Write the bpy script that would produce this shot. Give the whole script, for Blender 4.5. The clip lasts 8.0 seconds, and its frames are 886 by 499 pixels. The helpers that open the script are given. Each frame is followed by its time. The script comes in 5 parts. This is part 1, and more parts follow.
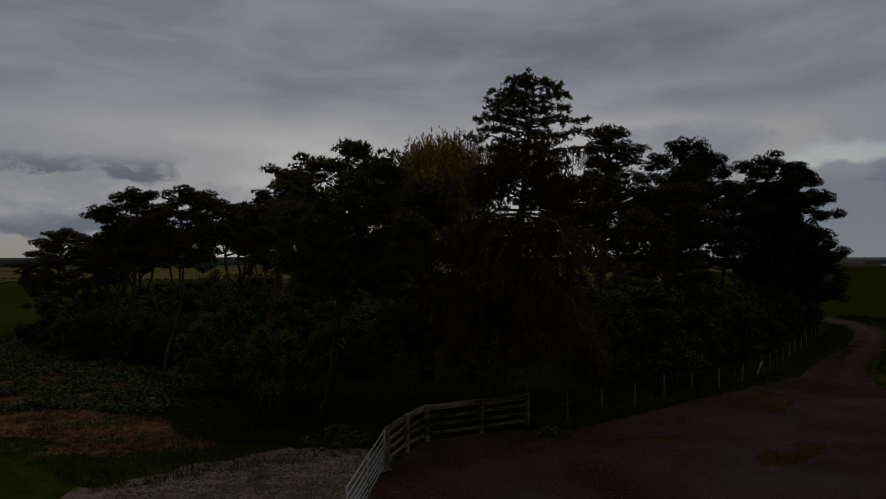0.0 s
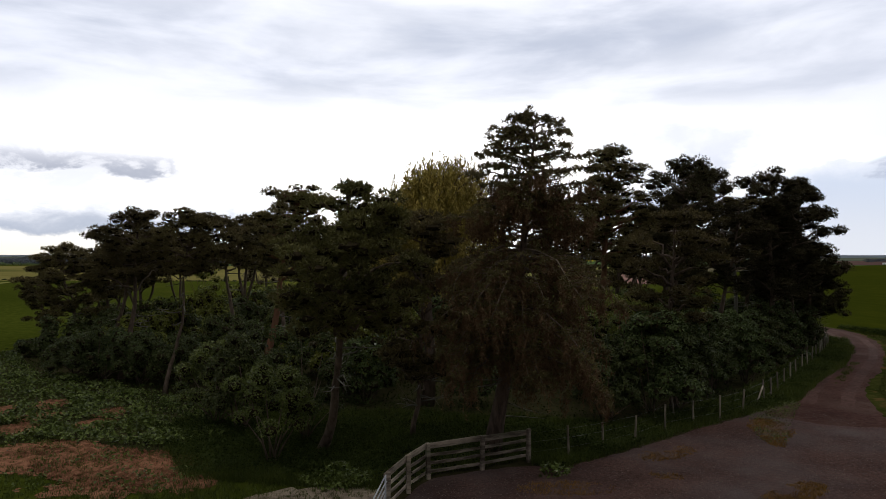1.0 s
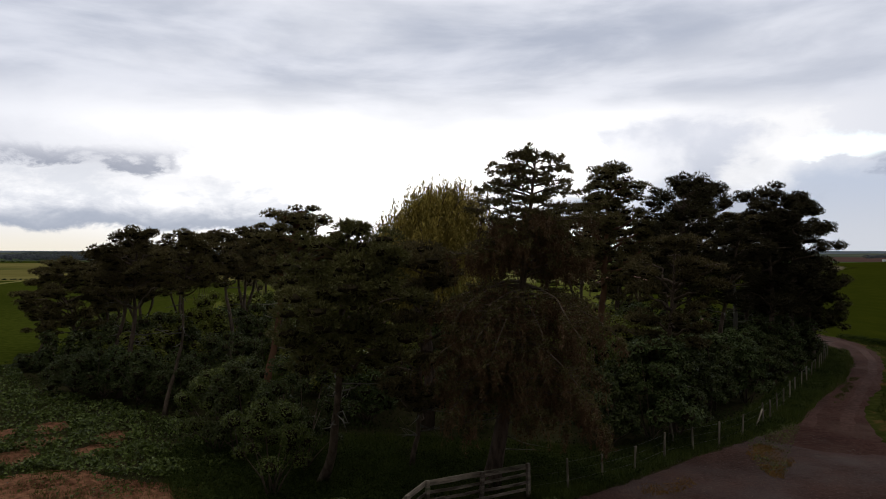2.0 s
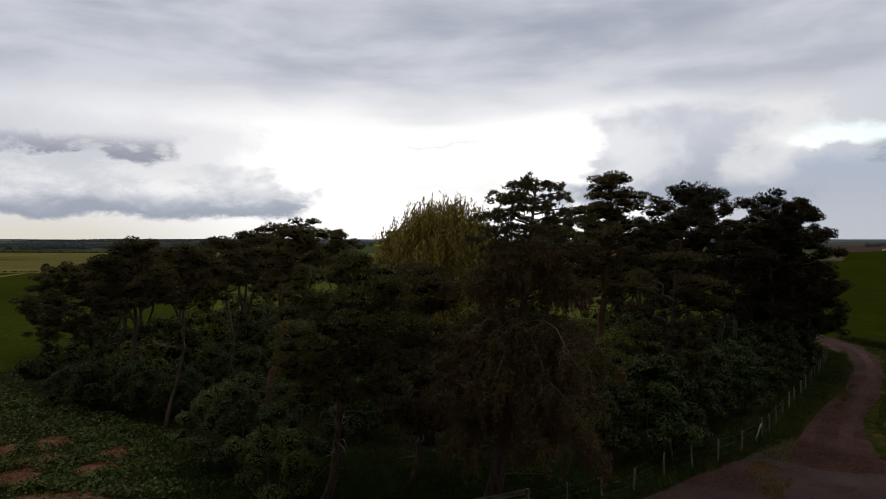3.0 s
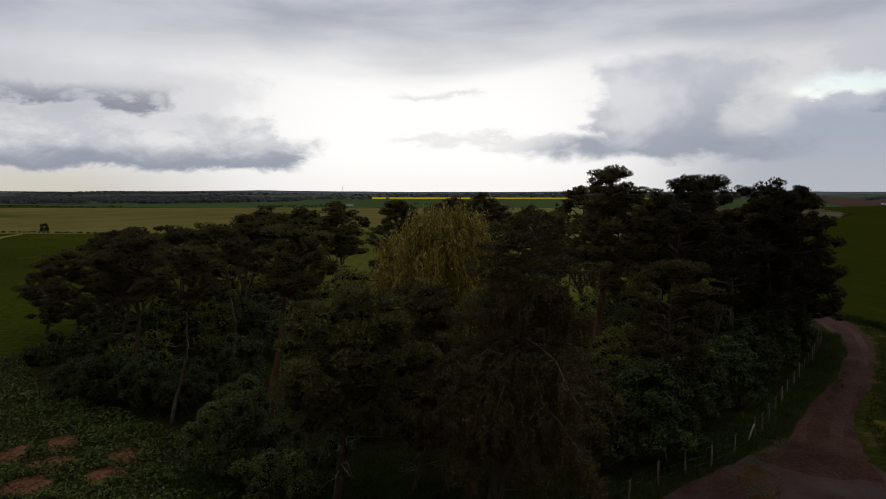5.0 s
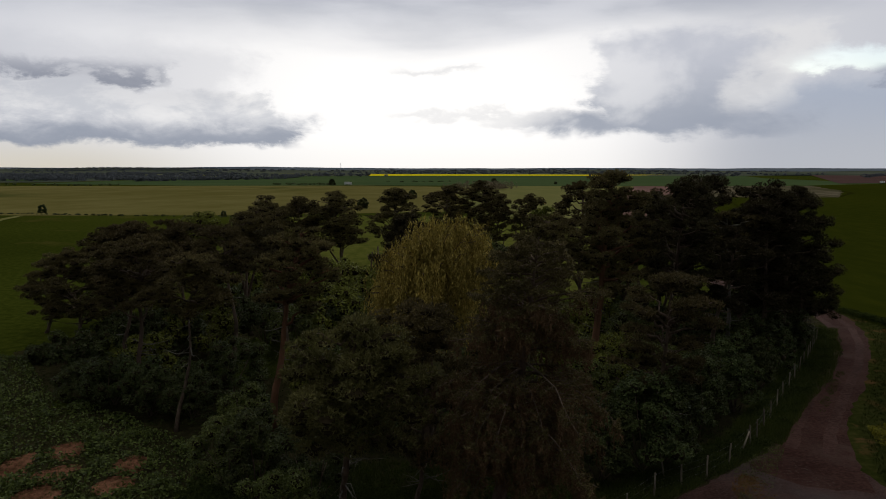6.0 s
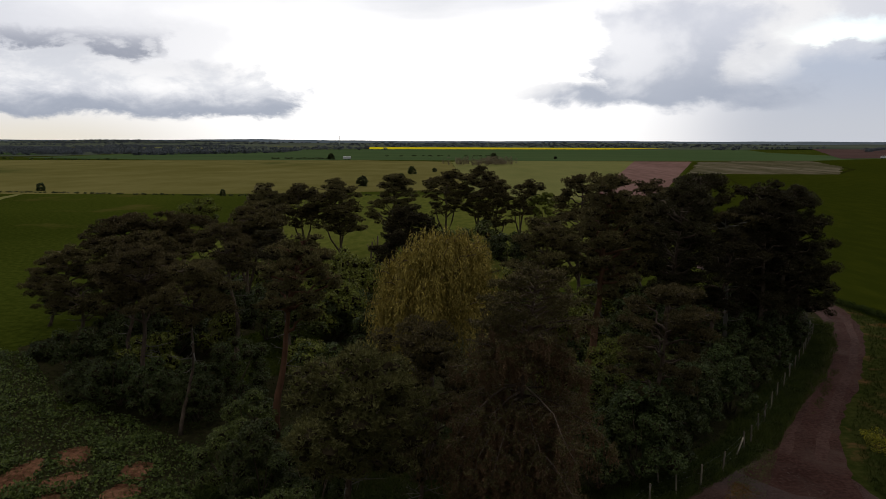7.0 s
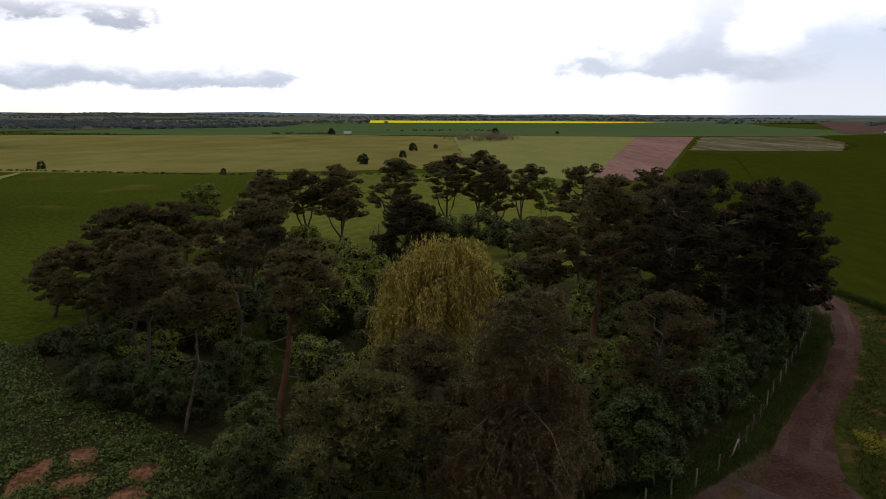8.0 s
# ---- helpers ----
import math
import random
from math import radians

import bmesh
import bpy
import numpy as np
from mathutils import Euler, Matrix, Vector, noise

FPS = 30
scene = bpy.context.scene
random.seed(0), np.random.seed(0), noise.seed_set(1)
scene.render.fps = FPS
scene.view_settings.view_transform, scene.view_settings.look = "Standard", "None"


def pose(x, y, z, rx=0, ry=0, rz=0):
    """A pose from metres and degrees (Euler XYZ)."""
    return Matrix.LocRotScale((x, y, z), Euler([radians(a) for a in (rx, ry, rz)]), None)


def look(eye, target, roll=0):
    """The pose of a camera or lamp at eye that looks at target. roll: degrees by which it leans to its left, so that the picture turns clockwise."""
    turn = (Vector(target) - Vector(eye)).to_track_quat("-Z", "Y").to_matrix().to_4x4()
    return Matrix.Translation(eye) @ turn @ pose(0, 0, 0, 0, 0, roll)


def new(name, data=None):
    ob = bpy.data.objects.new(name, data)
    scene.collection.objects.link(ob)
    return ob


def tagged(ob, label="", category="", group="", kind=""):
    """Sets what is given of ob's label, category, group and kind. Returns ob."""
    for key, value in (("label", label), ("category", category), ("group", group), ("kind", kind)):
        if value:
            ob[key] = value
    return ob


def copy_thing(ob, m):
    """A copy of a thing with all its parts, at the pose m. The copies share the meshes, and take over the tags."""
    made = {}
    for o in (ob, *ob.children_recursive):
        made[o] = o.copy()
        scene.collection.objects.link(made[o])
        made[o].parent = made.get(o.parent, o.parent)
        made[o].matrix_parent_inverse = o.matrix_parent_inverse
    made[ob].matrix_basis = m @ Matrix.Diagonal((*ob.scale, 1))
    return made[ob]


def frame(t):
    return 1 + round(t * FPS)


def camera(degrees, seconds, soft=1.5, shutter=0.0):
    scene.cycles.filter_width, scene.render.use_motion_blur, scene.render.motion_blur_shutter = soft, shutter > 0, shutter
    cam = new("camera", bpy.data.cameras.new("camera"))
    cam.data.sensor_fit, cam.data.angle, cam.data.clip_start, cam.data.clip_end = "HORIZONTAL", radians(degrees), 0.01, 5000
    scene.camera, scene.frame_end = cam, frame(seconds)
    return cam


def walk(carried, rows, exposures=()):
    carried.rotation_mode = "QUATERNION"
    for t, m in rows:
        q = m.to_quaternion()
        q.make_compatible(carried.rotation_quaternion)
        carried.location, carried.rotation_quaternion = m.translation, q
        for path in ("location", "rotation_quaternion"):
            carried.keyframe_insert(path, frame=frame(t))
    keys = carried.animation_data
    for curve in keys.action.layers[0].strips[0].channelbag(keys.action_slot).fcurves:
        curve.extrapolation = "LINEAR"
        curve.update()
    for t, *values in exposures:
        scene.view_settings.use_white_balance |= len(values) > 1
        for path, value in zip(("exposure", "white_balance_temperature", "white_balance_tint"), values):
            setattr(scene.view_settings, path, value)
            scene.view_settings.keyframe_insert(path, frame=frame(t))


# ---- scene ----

# ---------------------------------------------------------------- camera
cam = camera(65.0, 8.0, soft=0.7)
PATH = [
    (0.0, (0.805, 0.351, 5.879), (0.691, 2.347, 5.912), 0.05),
    (0.5, (0.785, 0.356, 6.514), (0.670, 2.352, 6.545), 0.07),
    (1.0, (0.777, 0.367, 7.220), (0.662, 2.363, 7.245), 0.1),
    (1.5, (0.779, 0.385, 7.888), (0.665, 2.381, 7.907), 0.1),
    (3.0, (0.780, 0.391, 9.962), (0.665, 2.388, 9.940), 0.1),
    (3.5, (0.788, 0.400, 10.534), (0.674, 2.396, 10.478), 0.1),
    (4.0, (0.782, 0.384, 11.146), (0.667, 2.379, 11.056), 0.1),
    (4.5, (0.745, 0.375, 11.835), (0.632, 2.367, 11.709), 0.1),
    (6.0, (0.560, 0.250, 14.400), (0.456, 2.234, 14.172), 0.15),
    (6.5, (0.540, 0.220, 15.310), (0.436, 2.199, 15.044), 0.2),
    (7.0, (0.510, 0.210, 16.326), (0.409, 2.184, 16.021), 0.25),
    (7.5, (0.505, 0.200, 17.181), (0.404, 2.168, 16.840), 0.3),
    (8.0, (0.520, 0.190, 18.030), (0.417, 2.152, 17.650), 0.3),
]
EXPOSURES = [(0.0, -1.75), (0.3, -0.78), (0.6, -0.05), (0.9, 0.32), (1.2, 0.36), (1.7, 0.17), (2.8, -0.24), (3.5, -0.38), (4.7, -0.48), (6.0, -0.42), (7.0, -0.14), (7.5, 0.07), (8.0, 0.41)]
walk(cam, [(t, look(eye, target, roll)) for t, eye, target, roll in PATH], EXPOSURES)


# ---------------------------------------------------------------- sky and sun
SUN_AZ, SUN_EL = -4.0, 24.0          # degrees right of +y, and above the horizon


class Nodes:
    """Short hand for building node trees."""

    def __init__(self, tree):
        self.tree = tree
        tree.nodes.clear()

    def add(self, kind, **settings):
        n = self.tree.nodes.new(kind)
        for key, value in settings.items():
            setattr(n, key, value)
        return n

    def put(self, socket, value):
        if isinstance(value, bpy.types.NodeSocket):
            self.tree.links.new(value, socket)
        else:
            socket.default_value = value

    def math(self, op, a, b=0.0, c=0.0, clamp=False):
        n = self.add("ShaderNodeMath", operation=op, use_clamp=clamp)
        for i, v in enumerate((a, b, c)):
            self.put(n.inputs[i], v)
        return n.outputs[0]

    def ramp(self, v, lo, hi, a=0.0, b=1.0):
        n = self.add("ShaderNodeMapRange", interpolation_type="SMOOTHSTEP")
        for i, x in enumerate((v, lo, hi, a, b)):
            self.put(n.inputs[i], x)
        return n.outputs[0]

    def mix(self, f, a, b):
        n = self.add("ShaderNodeMix", data_type="RGBA")
        self.put(n.inputs[0], f)
        self.put(n.inputs[6], a if isinstance(a, bpy.types.NodeSocket) else (*a, 1))
        self.put(n.inputs[7], b if isinstance(b, bpy.types.NodeSocket) else (*b, 1))
        return n.outputs[2]

    def noise(self, where, scale, detail=4.0, rough=0.55, warp=0.0):
        n = self.add("ShaderNodeTexNoise")
        if where is not None:
            self.put(n.inputs["Vector"], where)
        n.inputs["Scale"].default_value = scale
        n.inputs["Detail"].default_value = detail
        n.inputs["Roughness"].default_value = rough
        n.inputs["Distortion"].default_value = warp
        return n.outputs[0]

    def vec(self, x, y, z):
        n = self.add("ShaderNodeCombineXYZ")
        for i, v in enumerate((x, y, z)):
            self.put(n.inputs[i], v)
        return n.outputs[0]


world = bpy.data.worlds.new("sky")
scene.world = world
world.use_nodes = True
k = Nodes(world.node_tree)
sep = k.add("ShaderNodeSeparateXYZ")
k.put(sep.inputs[0], k.add("ShaderNodeTexCoord").outputs["Generated"])
dx, dy, dz = sep.outputs
az = k.math("MULTIPLY", k.math("ARCTAN2", dx, dy), 57.2958)
el = k.math("MULTIPLY", k.math("ARCSINE", dz), 57.2958)
# streaky cloud deck, drawn out sideways, and billowing cumulus
deck_at = k.vec(k.math("MULTIPLY", az, 0.036), k.math("MULTIPLY", el, 0.16), 3.0)
deck = k.noise(deck_at, 1.0, 6.0, 0.50, 0.35)
fine = k.noise(k.vec(k.math("MULTIPLY", az, 0.072), k.math("MULTIPLY", el, 0.27), 9.0), 1.0, 9.0, 0.52, 0.3)
puff = k.noise(k.vec(k.math("MULTIPLY", az, 0.22), k.math("MULTIPLY", el, 0.42), 5.0), 1.0, 8.0, 0.62, 0.2)
ragged = k.math("MULTIPLY", k.math("SUBTRACT", puff, 0.5), 6.0)
elr = k.math("ADD", el, k.math("MULTIPLY", ragged, 0.55))
azr = k.math("ADD", az, k.math("MULTIPLY", ragged, 1.6))


def cloud(a0, a1, sa, e0, e1, s0, s1):
    """A cloud between two bearings and two elevations, with soft borders, frayed by noise."""
    side = k.math("MULTIPLY", k.ramp(azr, a0 - sa, a0 + sa), k.ramp(azr, a1 - sa, a1 + sa, 1.0, 0.0))
    rise = k.math("MULTIPLY", k.ramp(elr, e0 - s0, e0 + s0), k.ramp(elr, e1 - s1, e1 + s1, 1.0, 0.0))
    return k.math("MULTIPLY", side, rise)


clear = k.add("ShaderNodeTexSky", sky_type="NISHITA", sun_disc=False)
clear.sun_elevation, clear.sun_rotation = radians(SUN_EL), radians(SUN_AZ)
blue = k.add("ShaderNodeMix", data_type="RGBA", blend_type="MULTIPLY")
blue.inputs[0].default_value = 1.0
k.put(blue.inputs[6], clear.outputs[0])
blue.inputs[7].default_value = (0.16, 0.16, 0.16, 1)
# glare of the hidden sun through thin cloud
away = k.math("ABSOLUTE", k.math("SUBTRACT", az, SUN_AZ))
glare = k.math("MULTIPLY", k.ramp(away, 4.0, 40.0, 1.0, 0.0), k.ramp(el, 5.0, 24.0, 1.0, 0.18))
thin = k.mix(glare, (0.90, 0.92, 1.00), (1.6, 1.57, 1.54))
low = k.math("MULTIPLY", k.ramp(el, 0.0, 3.5, 1.0, 0.0), k.ramp(glare, 0.2, 0.9, 1.0, 0.2))
thin = k.mix(k.math("MULTIPLY", low, k.ramp(az, 0.0, 22.0, 1.0, 0.05)), thin, (0.98, 0.92, 0.80))
dull = k.math("MULTIPLY", k.ramp(az, 8.0, 26.0), k.ramp(el, 1.0, 7.0, 0.75, 0.2))
thin = k.mix(dull, thin, (0.46, 0.49, 0.58))
# the grey deck overhead
over = k.math("MULTIPLY", k.ramp(k.math("ADD", el, k.math("MULTIPLY", k.math("SUBTRACT", deck, 0.5), 9.0)), 9.0, 13.5), k.ramp(deck, 0.32, 0.66, 1.0, 0.65))
grey = k.mix(k.ramp(fine, 0.35, 0.68), (0.50, 0.545, 0.66), (0.80, 0.83, 0.93))
sky = k.mix(over, thin, grey)
# the bank low on one side, its small cumulus, and the shower cloud on the other
heap = cloud(-60.0, -16.5, 0.8, 3.4, 6.2, 1.0, 0.3)
sky = k.mix(k.math("MULTIPLY", heap, 0.75), sky, k.mix(k.ramp(puff, 0.38, 0.62), (0.80, 0.83, 0.90), (1.25, 1.24, 1.24)))
bank = cloud(-60.0, -14.8, 1.4, 1.9, 3.6, 0.30, 1.1)
sky = k.mix(k.math("MULTIPLY", bank, 0.92), sky, k.mix(k.ramp(elr, 1.9, 5.0), (0.40, 0.45, 0.56), (0.88, 0.90, 0.97)))
veil = cloud(-60.0, -18.5, 2.0, 5.0, 9.0, 1.0, 1.2)
sky = k.mix(k.math("MULTIPLY", veil, 0.34), sky, (0.70, 0.72, 0.80))
small = cloud(-45.0, -24.5, 0.8, 6.2, 7.7, 0.25, 0.45)
sky = k.mix(k.math("MULTIPLY", small, k.ramp(puff, 0.40, 0.52, 0.35, 0.92)), sky, k.mix(k.ramp(elr, 6.4, 8.0), (0.38, 0.41, 0.50), (0.66, 0.68, 0.76)))
# open side: smooth blue-grey low down, pale blue above it, a lone small cloud
side = k.ramp(az, 15.0, 25.0)
smooth = k.math("MULTIPLY", side, k.ramp(elr, 5.2, 7.6, 1.0, 0.0))
sky = k.mix(k.math("MULTIPLY", smooth, 0.9), sky, k.mix(k.ramp(el, 0.5, 6.0), (0.70, 0.73, 0.80), (0.56, 0.63, 0.77)))
gap = k.math("MULTIPLY", k.math("MULTIPLY", k.ramp(azr, 21.5, 26.0), k.ramp(elr, 6.7, 7.3)), k.ramp(elr, 7.9, 8.9, 1.0, 0.0))
sky = k.mix(k.math("MULTIPLY", gap, 0.7), sky, (0.98, 1.02, 1.08))
sky = k.mix(k.math("MULTIPLY", gap, k.ramp(fine, 0.34, 0.52, 0.25, 0.9)), sky, blue.outputs[2])
lone = cloud(28.6, 60.0, 0.8, 5.8, 7.2, 0.30, 0.45)
sky = k.mix(k.math("MULTIPLY", lone, 0.85), sky, (0.44, 0.49, 0.61))
for a0, a1, e0, e1, dark in ((-6.2, -0.9, 7.75, 8.15, 0.35), (-6.5, 1.5, 4.3, 4.8, 0.28), (1.0, 9.0, 3.6, 4.6, 0.30)):
    sky = k.mix(k.math("MULTIPLY", cloud(a0, a1, 1.4, e0, e1, 0.22, 0.3), dark), sky, (0.62, 0.64, 0.70))
# the towering cloud beside it: shaded body, bright far rim
lean = k.math("ADD", azr, k.math("MULTIPLY", k.math("SUBTRACT", elr, 6.0), -0.5))
rim = k.math("MULTIPLY", k.math("MULTIPLY", k.ramp(lean, 17.5, 20.5), k.ramp(lean, 22.4, 24.2, 1.0, 0.0)), k.math("MULTIPLY", k.ramp(elr, 3.6, 6.0), k.ramp(elr, 10.0, 11.6, 1.0, 0.0)))
billow = k.noise(k.vec(k.math("MULTIPLY", az, 0.15), k.math("MULTIPLY", el, 0.20), 14.0), 1.0, 6.0, 0.55, 0.15)
tower = cloud(9.0, 21.8, 1.0, 3.0, 10.4, 0.7, 0.8)
foot = cloud(4.5, 24.0, 2.2, 2.8, 4.4, 0.5, 0.8)
body = k.math("MULTIPLY", k.math("MAXIMUM", tower, foot), k.ramp(billow, 0.40, 0.66, 0.92, 0.45))
sky = k.mix(body, sky, k.mix(k.ramp(elr, 3.0, 9.5), (0.47, 0.52, 0.63), (0.76, 0.79, 0.89)))
sky = k.mix(k.math("MULTIPLY", rim, 0.6), sky, (1.15, 1.14, 1.14))
# unseen sky behind the camera, dimmed to hold back light on the ground
behind = k.ramp(dy, 0.25, -0.35)
sky = k.mix(behind, sky, k.mix(k.ramp(fine, 0.35, 0.65), (0.10, 0.105, 0.12), (0.20, 0.20, 0.21)))
# unseen zenith, brightened so that tree tops catch more light
zenith = k.ramp(el, 34.0, 62.0)
sky = k.mix(zenith, sky, k.mix(k.ramp(fine, 0.35, 0.65), (0.74, 0.73, 0.72), (1.12, 1.10, 1.07)))
back = k.add("ShaderNodeBackground")
k.put(back.inputs[0], sky)
back.inputs[1].default_value = 0.9
k.tree.links.new(back.outputs[0], k.add("ShaderNodeOutputWorld").inputs[0])

sun_data = bpy.data.lights.new("sun", "SUN")
sun_data.energy, sun_data.angle, sun_data.color = 0.5, radians(14), (1.0, 0.95, 0.87)
sun = new("sun", sun_data)
sa, se = radians(SUN_AZ), radians(SUN_EL)
sun.matrix_world = look((0, 0, 60), Vector((0, 0, 60)) - Vector((math.sin(sa) * math.cos(se), math.cos(sa) * math.cos(se), math.sin(se))))


# ---------------------------------------------------------------- materials
def surface(name, low, high, rough=0.85, scale=1.0, big=0.05, island=0.0, each=0.0, bump=0.0, bump_scale=20.0, metal=0.0, through_light=0.0, stretch=(1, 1, 1), third=None, third_at=(0.55, 0.7), third_scale=0.3, gloss=0.3):
    """A procedural surface: two colours mixed by noise at two scales, varied by piece and by thing, with fine relief."""
    m = bpy.data.materials.new(name)
    m.use_nodes = True
    n = Nodes(m.node_tree)
    tc = n.add("ShaderNodeNewGeometry").outputs["Position"]
    mp = n.add("ShaderNodeMapping")
    n.put(mp.inputs[0], tc)
    mp.inputs[3].default_value = stretch
    where = mp.outputs[0]
    f = n.math("ADD", n.math("MULTIPLY", n.noise(where, scale, 5.0, 0.65), 0.6), n.math("MULTIPLY", n.noise(where, big, 3.0), 0.4))
    f = n.ramp(f, 0.36, 0.64)
    if island:
        r = n.add("ShaderNodeNewGeometry").outputs["Random Per Island"]
        f = n.math("ADD", n.math("MULTIPLY", f, 1 - island), n.math("MULTIPLY", r, island))
    col = n.mix(f, low, high)
    if third:
        col = n.mix(n.ramp(n.noise(where, third_scale, 6.0, 0.6), *third_at), col, third)
    if each:
        r = n.add("ShaderNodeObjectInfo").outputs["Random"]
        hsv = n.add("ShaderNodeHueSaturation")
        n.put(hsv.inputs["Value"], n.math("ADD", 1 - each, n.math("MULTIPLY", r, 2 * each)))
        n.put(hsv.inputs["Hue"], n.math("ADD", 0.5 - each * 0.05, n.math("MULTIPLY", r, each * 0.1)))
        n.put(hsv.inputs["Color"], col)
        col = hsv.outputs[0]
    p = n.add("ShaderNodeBsdfPrincipled")
    n.put(p.inputs["Base Color"], col)
    p.inputs["Roughness"].default_value = rough
    p.inputs["Metallic"].default_value = metal
    p.inputs["Specular IOR Level"].default_value = gloss
    if bump:
        b = n.add("ShaderNodeBump")
        b.inputs["Strength"].default_value = bump
        b.inputs["Distance"].default_value = 0.05
        n.put(b.inputs["Height"], n.noise(where, bump_scale, 5.0, 0.7))
        n.put(p.inputs["Normal"], b.outputs[0])
    out = p.outputs[0]
    if through_light:
        t = n.add("ShaderNodeBsdfTranslucent")
        n.put(t.inputs[0], col)
        mx = n.add("ShaderNodeMixShader")
        mx.inputs[0].default_value = through_light
        n.put(mx.inputs[1], out)
        n.put(mx.inputs[2], t.outputs[0])
        out = mx.outputs[0]
    n.tree.links.new(out, n.add("ShaderNodeOutputMaterial").inputs[0])
    return m


M_GRASS = surface("grass_ground", (0.024, 0.032, 0.004), (0.049, 0.059, 0.008), 0.95, 1.3, 0.012, bump=0.15, bump_scale=6.0, third=(0.066, 0.060, 0.013), third_scale=0.05, gloss=0.0)
M_FIELD = surface("crop_green", (0.023, 0.029, 0.003), (0.034, 0.039, 0.004), 0.95, 0.4, 0.006, stretch=(1, 0.25, 1), bump=0.3, bump_scale=3.0, gloss=0.0)
M_BLUEGREEN = surface("young_cereal", (0.048, 0.076, 0.030), (0.066, 0.096, 0.036), 0.95, 0.02, 0.004, stretch=(0.3, 1, 1), gloss=0.0)
M_PASTURE = surface("tan_pasture", (0.114, 0.101, 0.028), (0.160, 0.139, 0.047), 0.95, 0.06, 0.010, stretch=(0.6, 0.35, 1), third=(0.062, 0.070, 0.018), third_scale=0.014, gloss=0.0)
M_PALE = surface("pale_ley", (0.134, 0.136, 0.044), (0.164, 0.158, 0.054), 0.95, 0.06, 0.006, stretch=(1, 0.3, 1), gloss=0.0)
M_MEADOW = surface("meadow_grass", (0.060, 0.070, 0.012), (0.108, 0.112, 0.023), 0.95, 0.6, 0.02, stretch=(1, 0.5, 1), bump=0.3, bump_scale=4.0, gloss=0.0)
M_PLOUGH = surface("ploughed_soil", (0.140, 0.080, 0.066), (0.205, 0.122, 0.102), 0.95, 0.25, 0.02, stretch=(1, 0.15, 1), bump=0.4, bump_scale=2.0, gloss=0.0)
M_REDSOIL = surface("dark_red_soil", (0.070, 0.042, 0.036), (0.095, 0.058, 0.05), 0.95, 0.02, 0.004, gloss=0.0)
M_STUBBLE = surface("pale_stubble", (0.052, 0.050, 0.022), (0.120, 0.098, 0.060), 0.95, 0.20, 0.03, stretch=(1.2, 0.16, 1), third=(0.175, 0.150, 0.110), third_at=(0.48, 0.80), third_scale=0.06, gloss=0.0)
M_RAPE = surface("rape_flower", (0.55, 0.45, 0.010), (0.68, 0.56, 0.015), 0.9, 0.02, 0.004, stretch=(0.2, 1, 1), gloss=0.0)
M_TRACK = surface("red_brown_dirt", (0.032, 0.014, 0.011), (0.068, 0.034, 0.026), 0.93, 5.0, 0.25, bump=0.7, bump_scale=14.0, third=(0.074, 0.046, 0.036), third_at=(0.45, 0.80), third_scale=0.35, gloss=0.03)
M_YARD = surface("yard_gravel", (0.030, 0.015, 0.012), (0.086, 0.047, 0.037), 0.92, 9.0, 0.4, bump=1.0, bump_scale=20.0, third=(0.084, 0.066, 0.063), third_at=(0.42, 0.74), third_scale=0.16, gloss=0.05)
M_PALEGRAVEL = surface("pale_gravel", (0.120, 0.092, 0.064), (0.290, 0.235, 0.172), 0.95, 3.0, 0.4, bump=0.9, bump_scale=16.0, third=(0.06, 0.066, 0.022), third_at=(0.56, 0.68), third_scale=0.7, gloss=0.05)
M_SOIL = surface("bare_red_soil", (0.088, 0.040, 0.022), (0.235, 0.115, 0.066), 0.95, 3.5, 0.6, bump=1.0, bump_scale=5.0, third=(0.05, 0.06, 0.02), third_at=(0.60, 0.70), third_scale=0.9, gloss=0.0)
M_OCHREBLADE = surface("dead_grass", (0.105, 0.064, 0.018), (0.310, 0.175, 0.058), 0.9, 2.5, 0.4, island=0.4, gloss=0.0)
M_BLADE = surface("grass_blades", (0.032, 0.046, 0.007), (0.090, 0.110, 0.018), 0.7, 0.6, 0.08, island=0.5, through_light=0.2, gloss=0.2)
M_WEED = surface("dock_leaves", (0.016, 0.025, 0.004), (0.138, 0.178, 0.040), 0.5, 4.5, 0.35, island=0.7, through_light=0.15, gloss=0.11)
M_NEEDLE = surface("pine_needles", (0.028, 0.024, 0.009), (0.196, 0.158, 0.066), 0.65, 4.5, 0.35, island=0.5, each=0.18, through_light=0.2, gloss=0.08)
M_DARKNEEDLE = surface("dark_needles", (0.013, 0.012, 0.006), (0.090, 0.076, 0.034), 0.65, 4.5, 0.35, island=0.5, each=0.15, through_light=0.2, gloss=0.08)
M_OLIVENEEDLE = surface("olive_needles", (0.030, 0.032, 0.009), (0.195, 0.180, 0.062), 0.65, 4.5, 0.35, island=0.45, each=0.1, through_light=0.12, gloss=0.1)
M_NETTLE = surface("nettle_leaves", (0.015, 0.022, 0.006), (0.048, 0.064, 0.018), 0.85, 1.5, 0.35, island=0.35, through_light=0.12, gloss=0.0)
M_BROWNTWIG = surface("brown_twigs", (0.075, 0.043, 0.023), (0.190, 0.118, 0.062), 0.85, 1.0, 0.2, island=0.6, gloss=0.05)
M_BARK = surface("pine_bark", (0.058, 0.043, 0.032), (0.185, 0.135, 0.102), 0.92, 6.0, 0.8, each=0.15, stretch=(1, 1, 0.3), bump=0.9, bump_scale=12.0, gloss=0.05)
